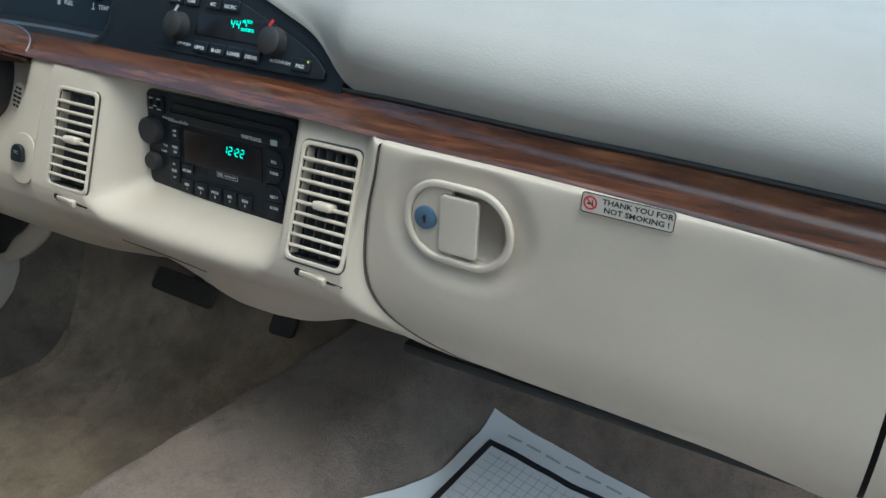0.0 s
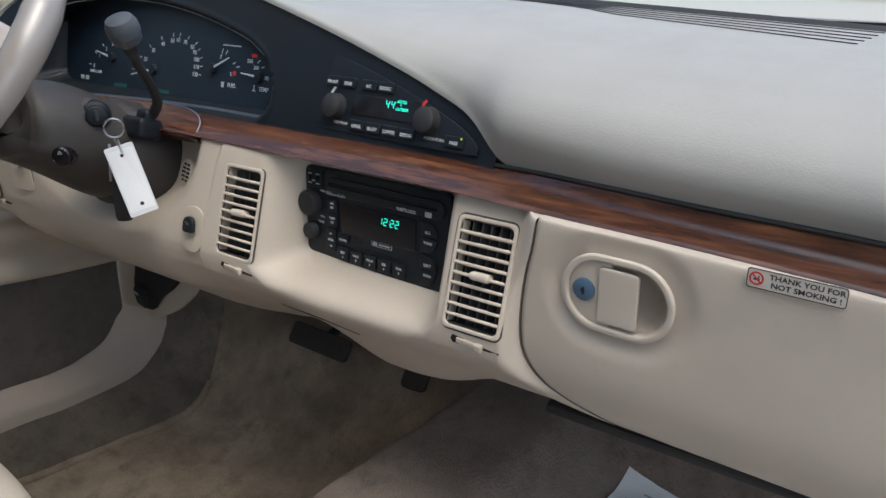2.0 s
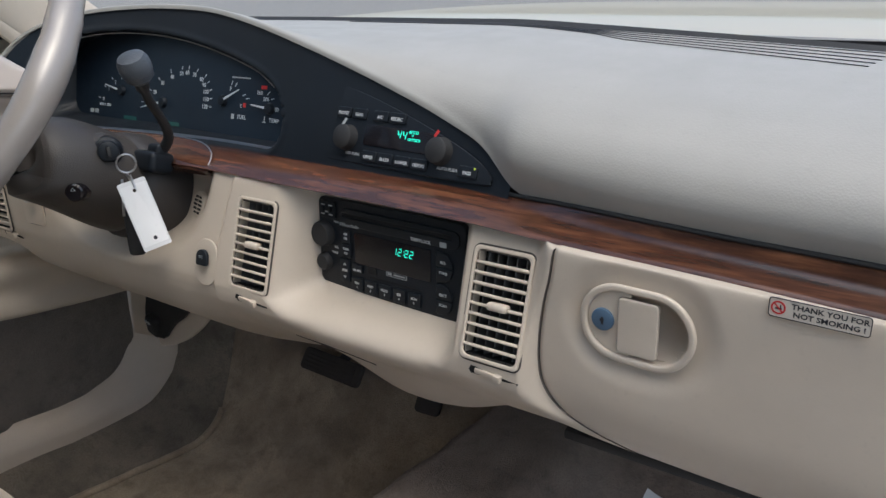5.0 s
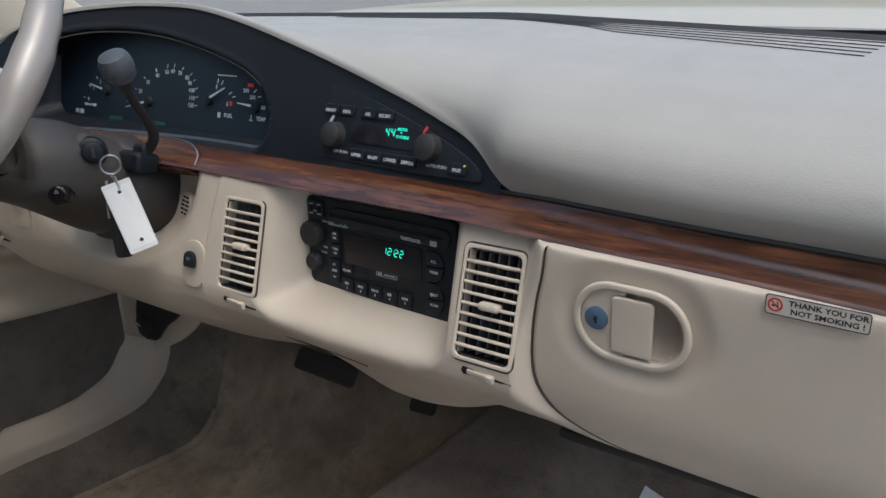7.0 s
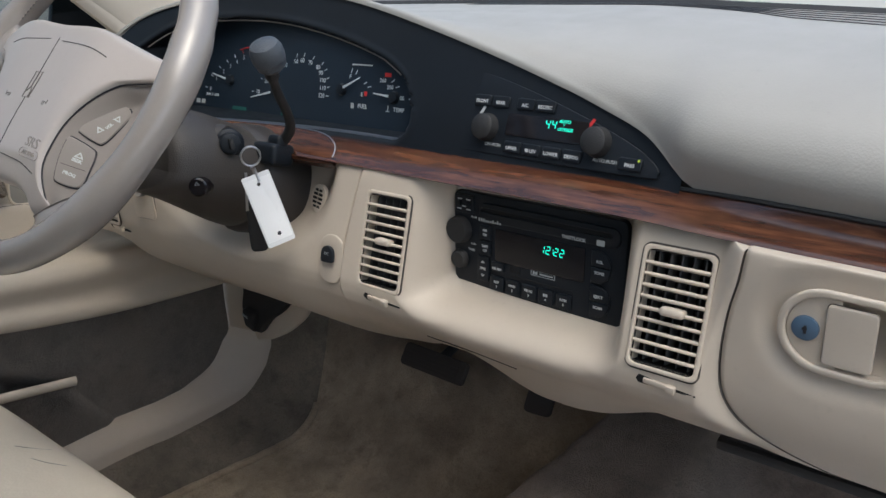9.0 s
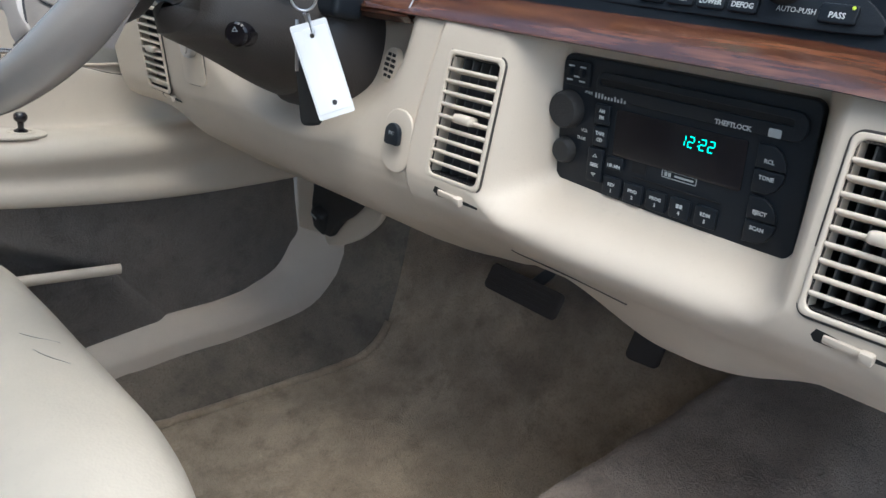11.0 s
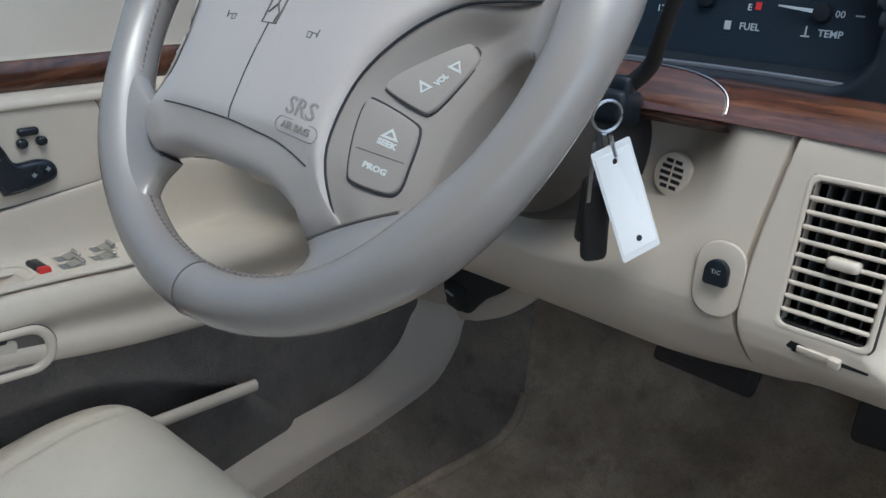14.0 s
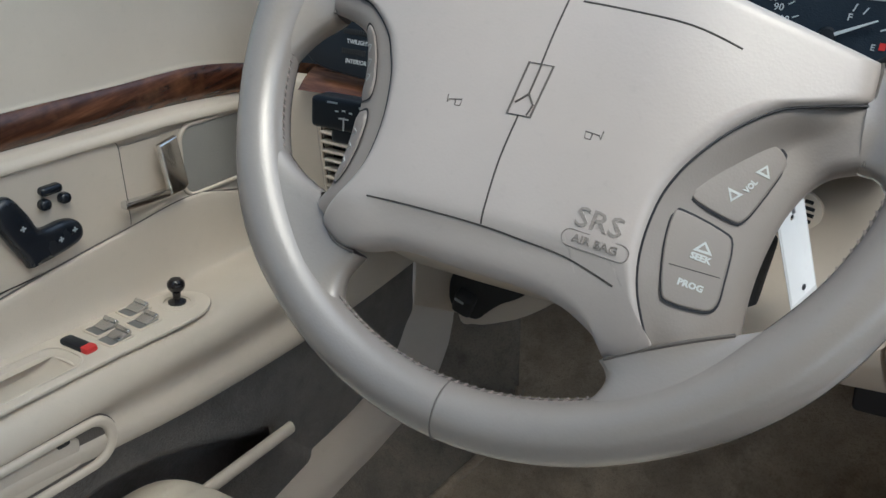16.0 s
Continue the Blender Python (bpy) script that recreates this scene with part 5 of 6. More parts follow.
def left_button(u0, u1, v0, v1, lift, drop):
    """A rounded button lying on the left plate."""
    def point(a, r):
        c, s_ = math.cos(a), math.sin(a)
        du = 0.5 * (u1 - u0) * math.copysign(abs(c) ** 0.35, c) * min(1.0, r)
        dv = 0.5 * (v1 - v0) * math.copysign(abs(s_) ** 0.5, s_) * min(1.0, r)
        return left_plate(0.5 * (u0 + u1) + du, 0.5 * (v0 + v1) + dv, lift - drop * max(0.0, (r - 0.85) / 0.15))

    return sheet(point, list(np.linspace(0, 2 * math.pi, 49)), [0.01, 0.3, 0.6, 0.85, 0.93, 1.0])


right = part("control_plate", plate_sheet(), PLATE, wheel, "taupe plate with radio buttons", sharp=60)
part("plate_seam", tube([(x, y, cover_height(Vector((x, y, 0)), 1.0) - 0.0006) for x, y in even(INNER, 30)], 0.0009, 6), INK, right, "dark joint round the plate")
left = part("control_plate", sheet(lambda u, v: left_plate(u, v), span(0, 1, 0.02), span(0, 1, 0.05) + [1.2]), PLATE, wheel, "narrow taupe plate with buttons", sharp=60)
part("plate_seam", tube([left_plate(u, 0.0, 0.0006) for u in span(0, 1, 0.025)], 0.0009, 6), INK, left, "dark joint round the plate")
part("spoke", web([(0.0690, -0.1420), (0.0940, -0.1275), (0.1260, -0.1120), (0.1450, -0.1030)], -69, -24, 0.0085, 0.0162, 1, 0.16), WHEEL, wheel, "leather lower spoke")
part("spoke", web([(0.0830, -0.1270), (0.0980, -0.1235), (0.1085, -0.1150), (0.1215, -0.0960)], -63, -22, 0.0125, 0.0162, -1, 0.16), WHEEL, wheel, "leather lower spoke")
part("spoke_seam", tube(smooth_path([(0.0720, -0.1405, 0.0060), (0.0940, -0.1278, 0.0082), (0.1120, -0.1185, 0.0084), (0.1290, -0.1105, 0.0080)], 6), 0.0010, 8), CREASE, wheel, "dark seam at the spoke")
part("spoke_seam", tube(smooth_path([(-0.0850, -0.1262, 0.0110), (-0.0985, -0.1228, 0.0124), (-0.1085, -0.1140, 0.0126), (-0.1090, -0.1090, 0.0130)], 6), 0.0010, 8), CREASE, wheel, "dark seam at the spoke")
part("upper_spoke", web([(0.1595, -0.0175), (0.1575, -0.004), (0.1560, 0.011), (0.1550, 0.0340)], -13, 20, -0.0012, 0.0162, 1, 0.24), WHEEL, wheel, "leather upper spoke")
part("upper_spoke", web([(0.1540, 0.0150), (0.1550, 0.0240), (0.1555, 0.0330), (0.1550, 0.0430)], -10, 27, 0.0068, 0.0162, -1, 0.24), WHEEL, wheel, "leather upper spoke")
for shape, words in ((BTN_A, "vol"), (BTN_B, "seek")):
    loop = [(p[0], p[1]) for p in smooth_path([(x, y, 0) for x, y in shape], 3, True)]
    cx, cy = sum(p[0] for p in loop) / len(loop), sum(p[1] for p in loop) / len(loop)
    grow = [(cx + (p[0] - cx) * 1.055, cy + (p[1] - cy) * 1.055) for p in loop]
    part("button_gap", fall(plate(grow, 0.0010, 0.0002, z=0.0136)), INK, right)
    b = part("button", fall(plate(loop, 0.0035, 0.0012, z=0.0122)), PLATE, right, "taupe rubber button")
    if words == "vol":
        for (ax, ay), flip in (((0.1098, -0.0450), -1), ((0.1200, -0.0286), 1)):
            tri_ = [(-0.0036, -0.0026 * flip), (0.0036, -0.0026 * flip), (0, 0.0034 * flip)][::flip]
            hole = [(p[0] * 0.50, p[1] * 0.50) for p in tri_]
            part("arrow", fall(moved(plate(tri_, 0.0003, 0.00004, [hole], z=0.0158), pose(ax, ay, 0, 0, 0, -8))), WHITE_INK, b)
        part("lettering", fall(moved(letters("VOL", 0.0038, 0.0160, bold=0.0002), pose(0.1160, -0.0380, 0, 0, 0, 66))), WHITE_INK, b)
    else:
        tri_ = [(-0.0045, -0.0025), (0.0045, -0.0025), (0, 0.0034)]
        hole = [(p[0] * 0.50, p[1] * 0.50) for p in tri_]
        part("arrow", fall(moved(plate(tri_, 0.0003, 0.00004, [hole], z=0.0158), pose(0.1039, -0.0740, 0))), WHITE_INK, b)
        part("lettering", fall(moved(letters("SEEK", 0.0044, 0.0160, bold=0.0002), pose(0.1038, -0.0793, 0, 0, 0, -3))), WHITE_INK, b)
        part("lettering", fall(moved(letters("PROG", 0.0044, 0.0160, bold=0.0002), pose(0.1029, -0.0935, 0, 0, 0, -3))), WHITE_INK, b)
        part("button_split", fall(moved(box(0.023, 0.0005, 0.0004, 0, (0, 0, 0.0157)), pose(0.1028, -0.0860, 0, 0, 0, 2))), SHADED, b)
for u0, u1 in ((0.245, 0.555), (0.595, 0.890)):
    part("button_gap", left_button(u0 - 0.006, u1 + 0.006, 0.44, 0.99, 0.0006, 0.0), INK, left)
    b = part("button", left_button(u0, u1, 0.47, 0.985, 0.0022, 0.0018), PLATE, left, "taupe rubber button")
    for k in (0.3, 0.5, 0.7):
        u = u0 + (u1 - u0) * k
        part("mark", tube([left_plate(u - 0.014, 0.80, 0.0024), left_plate(u, 0.66, 0.0024), left_plate(u + 0.014, 0.80, 0.0024)], 0.0004, 5), WHITE_INK, b)
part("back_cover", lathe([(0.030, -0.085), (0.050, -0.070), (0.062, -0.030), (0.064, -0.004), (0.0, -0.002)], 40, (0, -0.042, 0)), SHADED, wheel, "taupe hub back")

# ---- steering column ----
column = thing("steering_column", "taupe steering column shroud with ignition lock", "steering column")


def column_point(a, v, w, h):
    c = Vector((-0.418, 0.345, 0.895)) + Vector((0.010, 0.215, -0.075)) * v
    ca, sa = math.cos(a), math.sin(a)
    w *= 0.78 - 0.30 * sstep(0.0, 0.5, -sa) - 0.16 * sstep(0.38, 0.55, v) if ca < 0 else 1
    h *= 0.42 + 0.37 * sstep(0.0, 0.55, v) if sa < 0 else 1 - 0.32 * sstep(0.1, 0.6, v)
    p, q = (1.9, 1.7) if ca < 0 and sa < 0 else (1.08, 0.85)
    cut = 2 * abs(ca * sa) * (ca < 0 and sa < 0)
    return c + Vector((0.011 * cut + w * math.copysign(abs(ca) ** p, ca), 0.02 * sa, 0.0065 * cut + h * math.copysign(abs(sa) ** q, sa)))


ROUND = list(np.linspace(0, 2 * math.pi, 65))
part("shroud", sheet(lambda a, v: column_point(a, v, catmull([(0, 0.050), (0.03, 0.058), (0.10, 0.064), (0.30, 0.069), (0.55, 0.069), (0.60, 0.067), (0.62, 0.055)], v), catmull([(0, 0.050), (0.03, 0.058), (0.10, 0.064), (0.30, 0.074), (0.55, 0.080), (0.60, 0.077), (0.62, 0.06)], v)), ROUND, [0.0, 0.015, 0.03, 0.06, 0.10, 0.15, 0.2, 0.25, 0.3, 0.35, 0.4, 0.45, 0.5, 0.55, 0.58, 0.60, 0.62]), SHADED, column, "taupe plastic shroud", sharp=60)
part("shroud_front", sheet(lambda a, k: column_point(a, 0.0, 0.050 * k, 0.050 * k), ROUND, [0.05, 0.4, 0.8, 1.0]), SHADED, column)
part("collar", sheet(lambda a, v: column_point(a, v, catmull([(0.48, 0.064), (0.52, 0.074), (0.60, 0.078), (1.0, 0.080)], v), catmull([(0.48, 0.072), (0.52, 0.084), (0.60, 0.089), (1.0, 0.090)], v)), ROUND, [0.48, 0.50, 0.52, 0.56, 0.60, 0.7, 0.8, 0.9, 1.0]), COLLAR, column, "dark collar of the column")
haz = part("hazard_knob", lathe([(0, 0.030), (0.011, 0.0295), (0.0135, 0.027), (0.0140, 0.006), (0.0155, 0.004), (0.0155, -0.01)], 28), GLOSS, column, "black hazard warning knob", m=facing(-0.3610, 0.3815, 0.8715, 8, 38) @ Matrix.Scale(0.78, 4))
part("warning_mark", plate([(-0.0035, 0.003), (0.0035, 0.003), (0, 0.0085)], 0.0003, 0.0001, [[(-0.0021, 0.0037), (0.0021, 0.0037), (0, 0.0071)]], z=0.0300), DIM_INK, haz)
ign = part("ignition_lock", lathe([(0, 0.030), (0.014, 0.030), (0.018, 0.028), (0.0200, 0.016), (0.026, 0.012), (0.028, 0.0), (0.030, -0.03)], 32), BLACK, column, "black ignition lock with key", m=facing(-0.362, 0.424, 0.908, 10, 62) @ Matrix.Scale(0.64, 4))
part("boot", joined(moved(box(0.042, 0.034, 0.026, 0.008, segments=4), pose(-0.344, 0.470, 0.886, -18, 0, 0)), moved(box(0.022, 0.016, 0.020, 0.006, segments=3), pose(-0.336, 0.473, 0.899, -18, 0, 0))), BLACK, column, "dark boot at the foot of the gear lever")
part("key_head", box(0.008, 0.020, 0.022, 0.003, (0, 0, 0.036)), RUBBER, ign)
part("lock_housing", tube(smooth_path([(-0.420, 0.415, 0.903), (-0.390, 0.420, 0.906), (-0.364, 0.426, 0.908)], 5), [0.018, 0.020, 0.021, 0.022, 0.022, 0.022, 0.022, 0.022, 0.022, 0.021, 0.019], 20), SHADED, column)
shape = smooth_path([(-0.200, -0.018, 0), (0.0, -0.018, 0), (0.112, -0.018, 0), (0.1185, -0.012, 0), (0.1175, 0.0, 0), (0.110, 0.010, 0), (0.092, 0.0185, 0), (0.064, 0.0225, 0), (0.010, 0.0235, 0), (-0.070, 0.0210, 0), (-0.200, 0.015, 0)], 6)
panel_at = facing(-0.380, 0.494, 0.893, 48, 0)
part("wood_panel", plate([(p.x, p.y) for p in shape], 0.012, 0.002, z=-0.012), WOOD, column, "dark walnut panel above the column", m=panel_at)
part("bright_edge", tube([(p.x, p.y, 0.0) for p in shape[20:]], 0.0007, 8), STEEL, column, "bright bead round the walnut panel", m=panel_at)
lever = thing("gear_lever", "black column gear lever with rounded grey knob", "gear lever")
part("rod", tube(smooth_path([(-0.335, 0.478, 0.898), (-0.316, 0.478, 0.916), (-0.303, 0.467, 0.937), (-0.276, 0.434, 0.974), (-0.250, 0.409, 1.004)], 6), [0.0068 - 0.0001 * k + 0.003 * (k > 20) for k in range(25)], 14), RUBBER, lever)
part("knob", lathe([(0.0, 0.026), (0.010, 0.0255), (0.019, 0.022), (0.0228, 0.014), (0.0232, 0.004), (0.0225, -0.002), (0.0215, -0.003), (0.0200, -0.012), (0.012, -0.019), (0.0, -0.020)], 36), grained("grey_knob", (0.075, 0.085, 0.10), 0.5, grain=420, depth=0.6), lever, "grey grained knob", m=pose(-0.2435, 0.4045, 1.0120, 24, 10, 0) @ Matrix.Scale(0.74, 4))
stalk = thing("multifunction_stalk", "black multifunction stalk with white symbols", "control stalk", facing(-0.6180, 0.3360, 0.9200, 14, 4))
part("grip", joined(box(0.056, 0.024, 0.024, 0.005, (0.004, 0, 0), 4), box(0.044, 0.018, 0.018, 0.004, (0.052, 0, -0.002), 3), box(0.026, 0.016, 0.018, 0.004, (0.004, -0.015, -0.002), 3)), BLACK, stalk)
part("arm", tube([(0.06, 0, 0), (0.12, -0.005, -0.02), (0.17, -0.01, -0.05)], 0.009, 12), BLACK, stalk)
part("symbol", joined(box(0.0085, 0.0012, 0.0004, 0, (0.006, -0.002, 0.0122)), box(0.0012, 0.0100, 0.0004, 0, (0.006, -0.006, 0.0122)), box(0.003, 0.0012, 0.0004, 0, (0.0, 0.003, 0.0122)), box(0.003, 0.0012, 0.0004, 0, (0.006, 0.004, 0.0122)), box(0.003, 0.0012, 0.0004, 0, (0.012, 0.003, 0.0122))), WHITE_INK, stalk)
part("symbol", joined(box(0.009, 0.0014, 0.0004, 0, (-0.004, 0.009, 0.0122)), box(0.006, 0.0014, 0.0004, 0, (0.022, 0.008, 0.0122))), DIM_INK, stalk)
lamp = thing("light_switch_panel", "black light switch panel beside the instruments", "switch panel", facing(-0.688, 0.4505, 0.923, 22, 0))
part("panel", plate([(p[0], p[1]) for p in smooth_path([(-0.050, -0.012, 0), (-0.036, 0.014, 0), (-0.012, 0.024, 0), (0.05, 0.026, 0), (0.055, -0.022, 0), (-0.02, -0.024, 0)], 5, True)], 0.006, 0.002), BLACK, lamp)
for txt, v in (("TWILIGHT", 0.004), ("INTERIOR", -0.013)):
    part("lettering", letters(txt, 0.0052, 0.0063, (0.006, v), bold=0.0001), WHITE_INK, lamp)
    part("thumb_wheel", joined(*[box(0.0012, 0.005, 0.002, 0.0004, (-0.010 + 0.0022 * k, v + 0.0085, 0.006)) for k in range(12)]), RUBBER, lamp)
dim = part("dimmer_plate", plate(round_rect(0.044, 0.082, 0.008, 6), 0.003, 0.001), TRIM, dash, "beige plate with the dimmer knob", m=facing(-0.593, 0.4345, 0.815, 1, 6))
part("knob", joined(plate(round_rect(0.021, 0.026, 0.008, 6), 0.0100, 0.003), plate(round_rect(0.012, 0.016, 0.005, 6), 0.0116, 0.001)), STEEL, dim, "dark chromed dimmer knob", m=pose(0.003, 0.006, 0.002))
part("plate_gap", plate(round_rect(0.0464, 0.0844, 0.0090, 6), 0.0012, 0.0003), CREASE, dim)

# ---- keys ----
keys = thing("key_bunch", "keys with white tag hanging from the ignition", "keys")
rc = Vector((-0.309, 0.412, 0.902))
part("ring", tube([rc + Vector((0.0056 * math.cos(a), 0.0090 * math.cos(a), 0.0108 * math.sin(a))) for a in np.linspace(0, 2 * math.pi, 28, endpoint=False)], 0.0012, 8, 1.0, True), STEEL, keys, "steel split ring")
hang = Vector((-0.30, -0.05, 0.95)).normalized()
face = Vector((0.92, -0.39, 0.270)).normalized()
tag_m = Matrix.Translation((-0.294, 0.4135, 0.8425)) @ Matrix((hang.cross(face), hang, face)).transposed().to_4x4()
part("tag_sleeve", plate(round_rect(0.033, 0.083, 0.002, 3), 0.0006, 0.0001, [round_rect(0.0275, 0.071, 0.001, 3)]), CLEAR, keys, "clear plastic sleeve", m=tag_m)
tag = part("tag", plate(round_rect(0.0295, 0.073, 0.001, 3), 0.0010, 0.0002, [round_rect(0.004, 0.004, 0.0018, 5, (0.0, 0.0295))], z=0.0), PAPER, keys, "white paper key tag", m=tag_m)
part("tag_hole", lathe([(0, 0.0013), (0.0023, 0.0013), (0.0023, 0.0)], 16), INK, tag, m=pose(0.001, -0.0293, 0))
part("chain", joined(tube(smooth_path([rc + Vector((0.003, 0, -0.013)), rc + Vector((0.004, 0.001, -0.020)), rc + Vector((0.007, 0.001, -0.028))], 4), 0.0016, 8), tube(smooth_path([rc + Vector((-0.002, 0, -0.013)), rc + Vector((-0.003, 0.004, -0.022)), rc + Vector((-0.002, 0.006, -0.030))], 4), 0.0016, 8)), STEEL, keys)
part("fob", joined(moved(box(0.020, 0.012, 0.066, 0.007, segments=3), pose(-0.3180, 0.412, 0.820, 4, 2, 50))), RUBBER, keys, "black rubber key fob")
part("fob", joined(moved(box(0.019, 0.011, 0.056, 0.006, segments=3), pose(-0.3270, 0.420, 0.824, 8, 6, 50))), RUBBER, keys, "black rubber key fob")
part("key_blade", moved(box(0.0032, 0.0010, 0.044, 0.0004), pose(-0.3160, 0.404, 0.862, 0, 8, 80)), STEEL, keys, "steel key blade")

# ---- driver door ----
door = thing("driver_door_unit", "beige driver door panel with walnut strip and armrest, closed", "door")
WT = [(-0.7, 1.015), (-0.3, 0.985), (0.0, 0.953), (0.21, 0.922), (0.32, 0.904), (0.42, 0.888), (0.49, 0.867), (0.62, 0.825), (0.68, 0.81)]
WB = [(-0.7, 0.985), (-0.3, 0.957), (0.0, 0.926), (0.20, 0.893), (0.304, 0.875), (0.368, 0.864), (0.474, 0.839), (0.62, 0.795), (0.68, 0.78)]
DP = [(-0.7, 0.86), (-0.2, 0.815), (0.10, 0.788), (0.206, 0.783), (0.282, 0.778), (0.373, 0.770), (0.433, 0.745), (0.55, 0.72), (0.68, 0.70)]
CT = [(-0.7, 0.83), (-0.2, 0.745), (0.061, 0.687), (0.131, 0.664), (0.217, 0.634), (0.30, 0.611), (0.402, 0.587), (0.50, 0.569), (0.655, 0.548), (0.70, 0.545)]


def arm(y):
    return catmull([(-0.7, 0.89), (-0.2, 0.805), (0.18, 0.7275), (0.295, 0.7015), (0.40, 0.683), (0.55, 0.665), (0.70, 0.655)], y)


def door_point(y, v):
    wt, wb, dp, ct, at = catmull(WT, y), catmull(WB, y), catmull(DP, y), catmull(CT, y), arm(y)
    rows_ = [(-0.905, 1.010), (-0.890, 1.004), (-0.878, 0.6 * 0.995 + 0.4 * wt), (-0.869, wt + 0.005), (-0.867, wt - 0.001), (-0.865, wb + 0.001), (-0.853, wb - 0.005), (-0.850, wb - 0.013), (-0.8575, wb - 0.019), (-0.859, 0.5 * (wb + dp)), (-0.857, dp + 0.004), (-0.850, dp - 0.003), (-0.847, 0.4 * dp + 0.6 * at), (-0.842, at + 0.007), (-0.832, at), (-0.80, at + 0.0012), (-0.778, at - 0.001), (-0.766, at - 0.010), (-0.761, at - 0.026), (-0.7690, 0.42 * at + 0.58 * ct), (-0.760, ct + 0.017), (-0.763, ct + 0.001), (-0.780, ct - 0.004)]
    x = catmull([(i, r[0]) for i, r in enumerate(rows_)], v)
    z = catmull([(i, r[1]) for i, r in enumerate(rows_)], v)
    return (x, y, z)


part("door_panel", sheet(door_point, span(-0.70, 0.66, 0.02), span(0, 22, 0.2), lambda y, v: 0.015 < y < 0.165 and 14.35 < v < 15.75), VINYL, door, "beige moulded panel and armrest", sharp=75)
part("wood_strip", sheet(lambda y, v: (-0.8655 + 0.006 * math.sin(math.pi * min(1, max(0, v))) ** 0.7, y, catmull(WB, y) + (catmull(WT, y) - catmull(WB, y)) * v), span(-0.70, 0.60, 0.02), [0, 0.05, 0.15, 0.3, 0.5, 0.7, 0.85, 0.95, 1]), DOOR_WOOD, door, "glossy walnut strip", sharp=75)


def carpet_point(y, v):
    ct = catmull(CT, y) - 0.002
    z = ct + (0.355 - ct) * v
    arch = catmull([(-0.7, 0.74), (-0.2, 0.665), (0.03, 0.627), (0.13, 0.610), (0.19, 0.592), (0.25, 0.554), (0.307, 0.510), (0.345, 0.482)], y)
    hollow = sstep(arch + 0.006, arch - 0.030, z) * sstep(0.350, 0.318, y) * sstep(0.40, 0.44, z)
    return (-0.779 - 0.018 * v - 0.030 * hollow + 0.0015 * noise.noise(Vector((y * 25, z * 25, 0))), y, z)


part("lower_carpet", sheet(carpet_point, span(-0.70, 0.652, 0.008), span(0, 1, 0.03)), DOOR_CARPET, door, "taupe carpet on the lower door", sharp=80)
part("front_edge", box(0.10, 0.008, 0.50, 0.002, (-0.845, 0.662, 0.60)), TRIM, door)


def pocket_point(y, v):
    k = sstep(0.350 + 0.075 * v, 0.315 + 0.075 * v, y)
    z0 = 0.506 - 0.235 * (y - 0.331)
    z = z0 - 0.005 + (0.385 - z0) * v
    return (-0.795 - 0.006 * v + (0.030 - 0.016 * v) * k, y, z)


part("map_pocket", sheet(pocket_point, span(-0.70, 0.42, 0.01), span(0, 1, 0.1)), DOOR_CARPET, door, "carpeted map pocket", sharp=80)
part("pocket_rail", tube([(-0.757, y, 0.506 - 0.235 * (y - 0.331)) for y in span(-0.70, 0.345, 0.02)], 0.0062, 12, 1.25), TRIM, door, "beige rail along the map pocket")
part("reflector", moved(box(0.006, 0.06, 0.010, 0.003), pose(-0.762, 0.022, 0.6205, -10, 0, 0)), AMBER, door, "orange reflector strip")


def on_door(y, z, lift=0.0, slope=-9.5, x=-0.8585):
    """A frame on the door: x forward, y up, z into the cabin."""
    return Matrix.Translation((x + lift, y, z)) @ pose(0, 0, 0, 90, 0, 90) @ pose(0, 0, 0, 0, 0, slope)


sp_plate = part("seat_switch_plate", plate(round_rect(0.402, 0.094, 0.012, 5), 0.005, 0.0015), TRIM, door, m=on_door(0.098, 0.844, 0.0, -7.5))
part("plate_gap", plate(round_rect(0.405, 0.097, 0.0135, 5), 0.0035, 0.0005), SHADED, sp_plate)
part("panel_seam", tube([(-0.8525, y, catmull(DP, y) + 0.0005) for y in span(-0.70, 0.53, 0.02)], 0.0008, 8), CREASE, door, "dark joint above the armrest")
seatctl = part("seat_control", plate([(p[0], p[1]) for p in smooth_path([(-0.034, 0.030, 0), (-0.022, 0.031, 0), (-0.010, 0.012, 0), (-0.002, -0.003, 0), (0.018, -0.003, 0), (0.030, -0.006, 0), (0.036, -0.014, 0), (0.034, -0.024, 0), (0.020, -0.030, 0), (-0.014, -0.034, 0), (-0.020, -0.028, 0), (-0.038, 0.010, 0), (-0.040, 0.022, 0)], 5, True)], 0.014, 0.006, res=5), SATIN, door, "black seat adjuster shaped like the seat", m=on_door(0.206, 0.830, 0.003))
for u, v in ((0.012, -0.017), (0.026, -0.013), (-0.019, 0.004)):
    part("arrow_mark", joined(box(0.005, 0.0013, 0.0003, 0, (u, v, 0.0142)), box(0.0013, 0.005, 0.0003, 0, (u, v, 0.0142))), DIM_INK, seatctl)
for u, v, w, h in ((0.226, 0.852, 0.020, 0.008), (0.217, 0.842, 0.0105, 0.0095), (0.2355, 0.8390, 0.0105, 0.0095)):
    part("memory_button", plate(round_rect(w, h, h * 0.45, 6), 0.009, 0.003, res=4), SATIN, door, "small black memory button", m=on_door(u, v, 0.003))
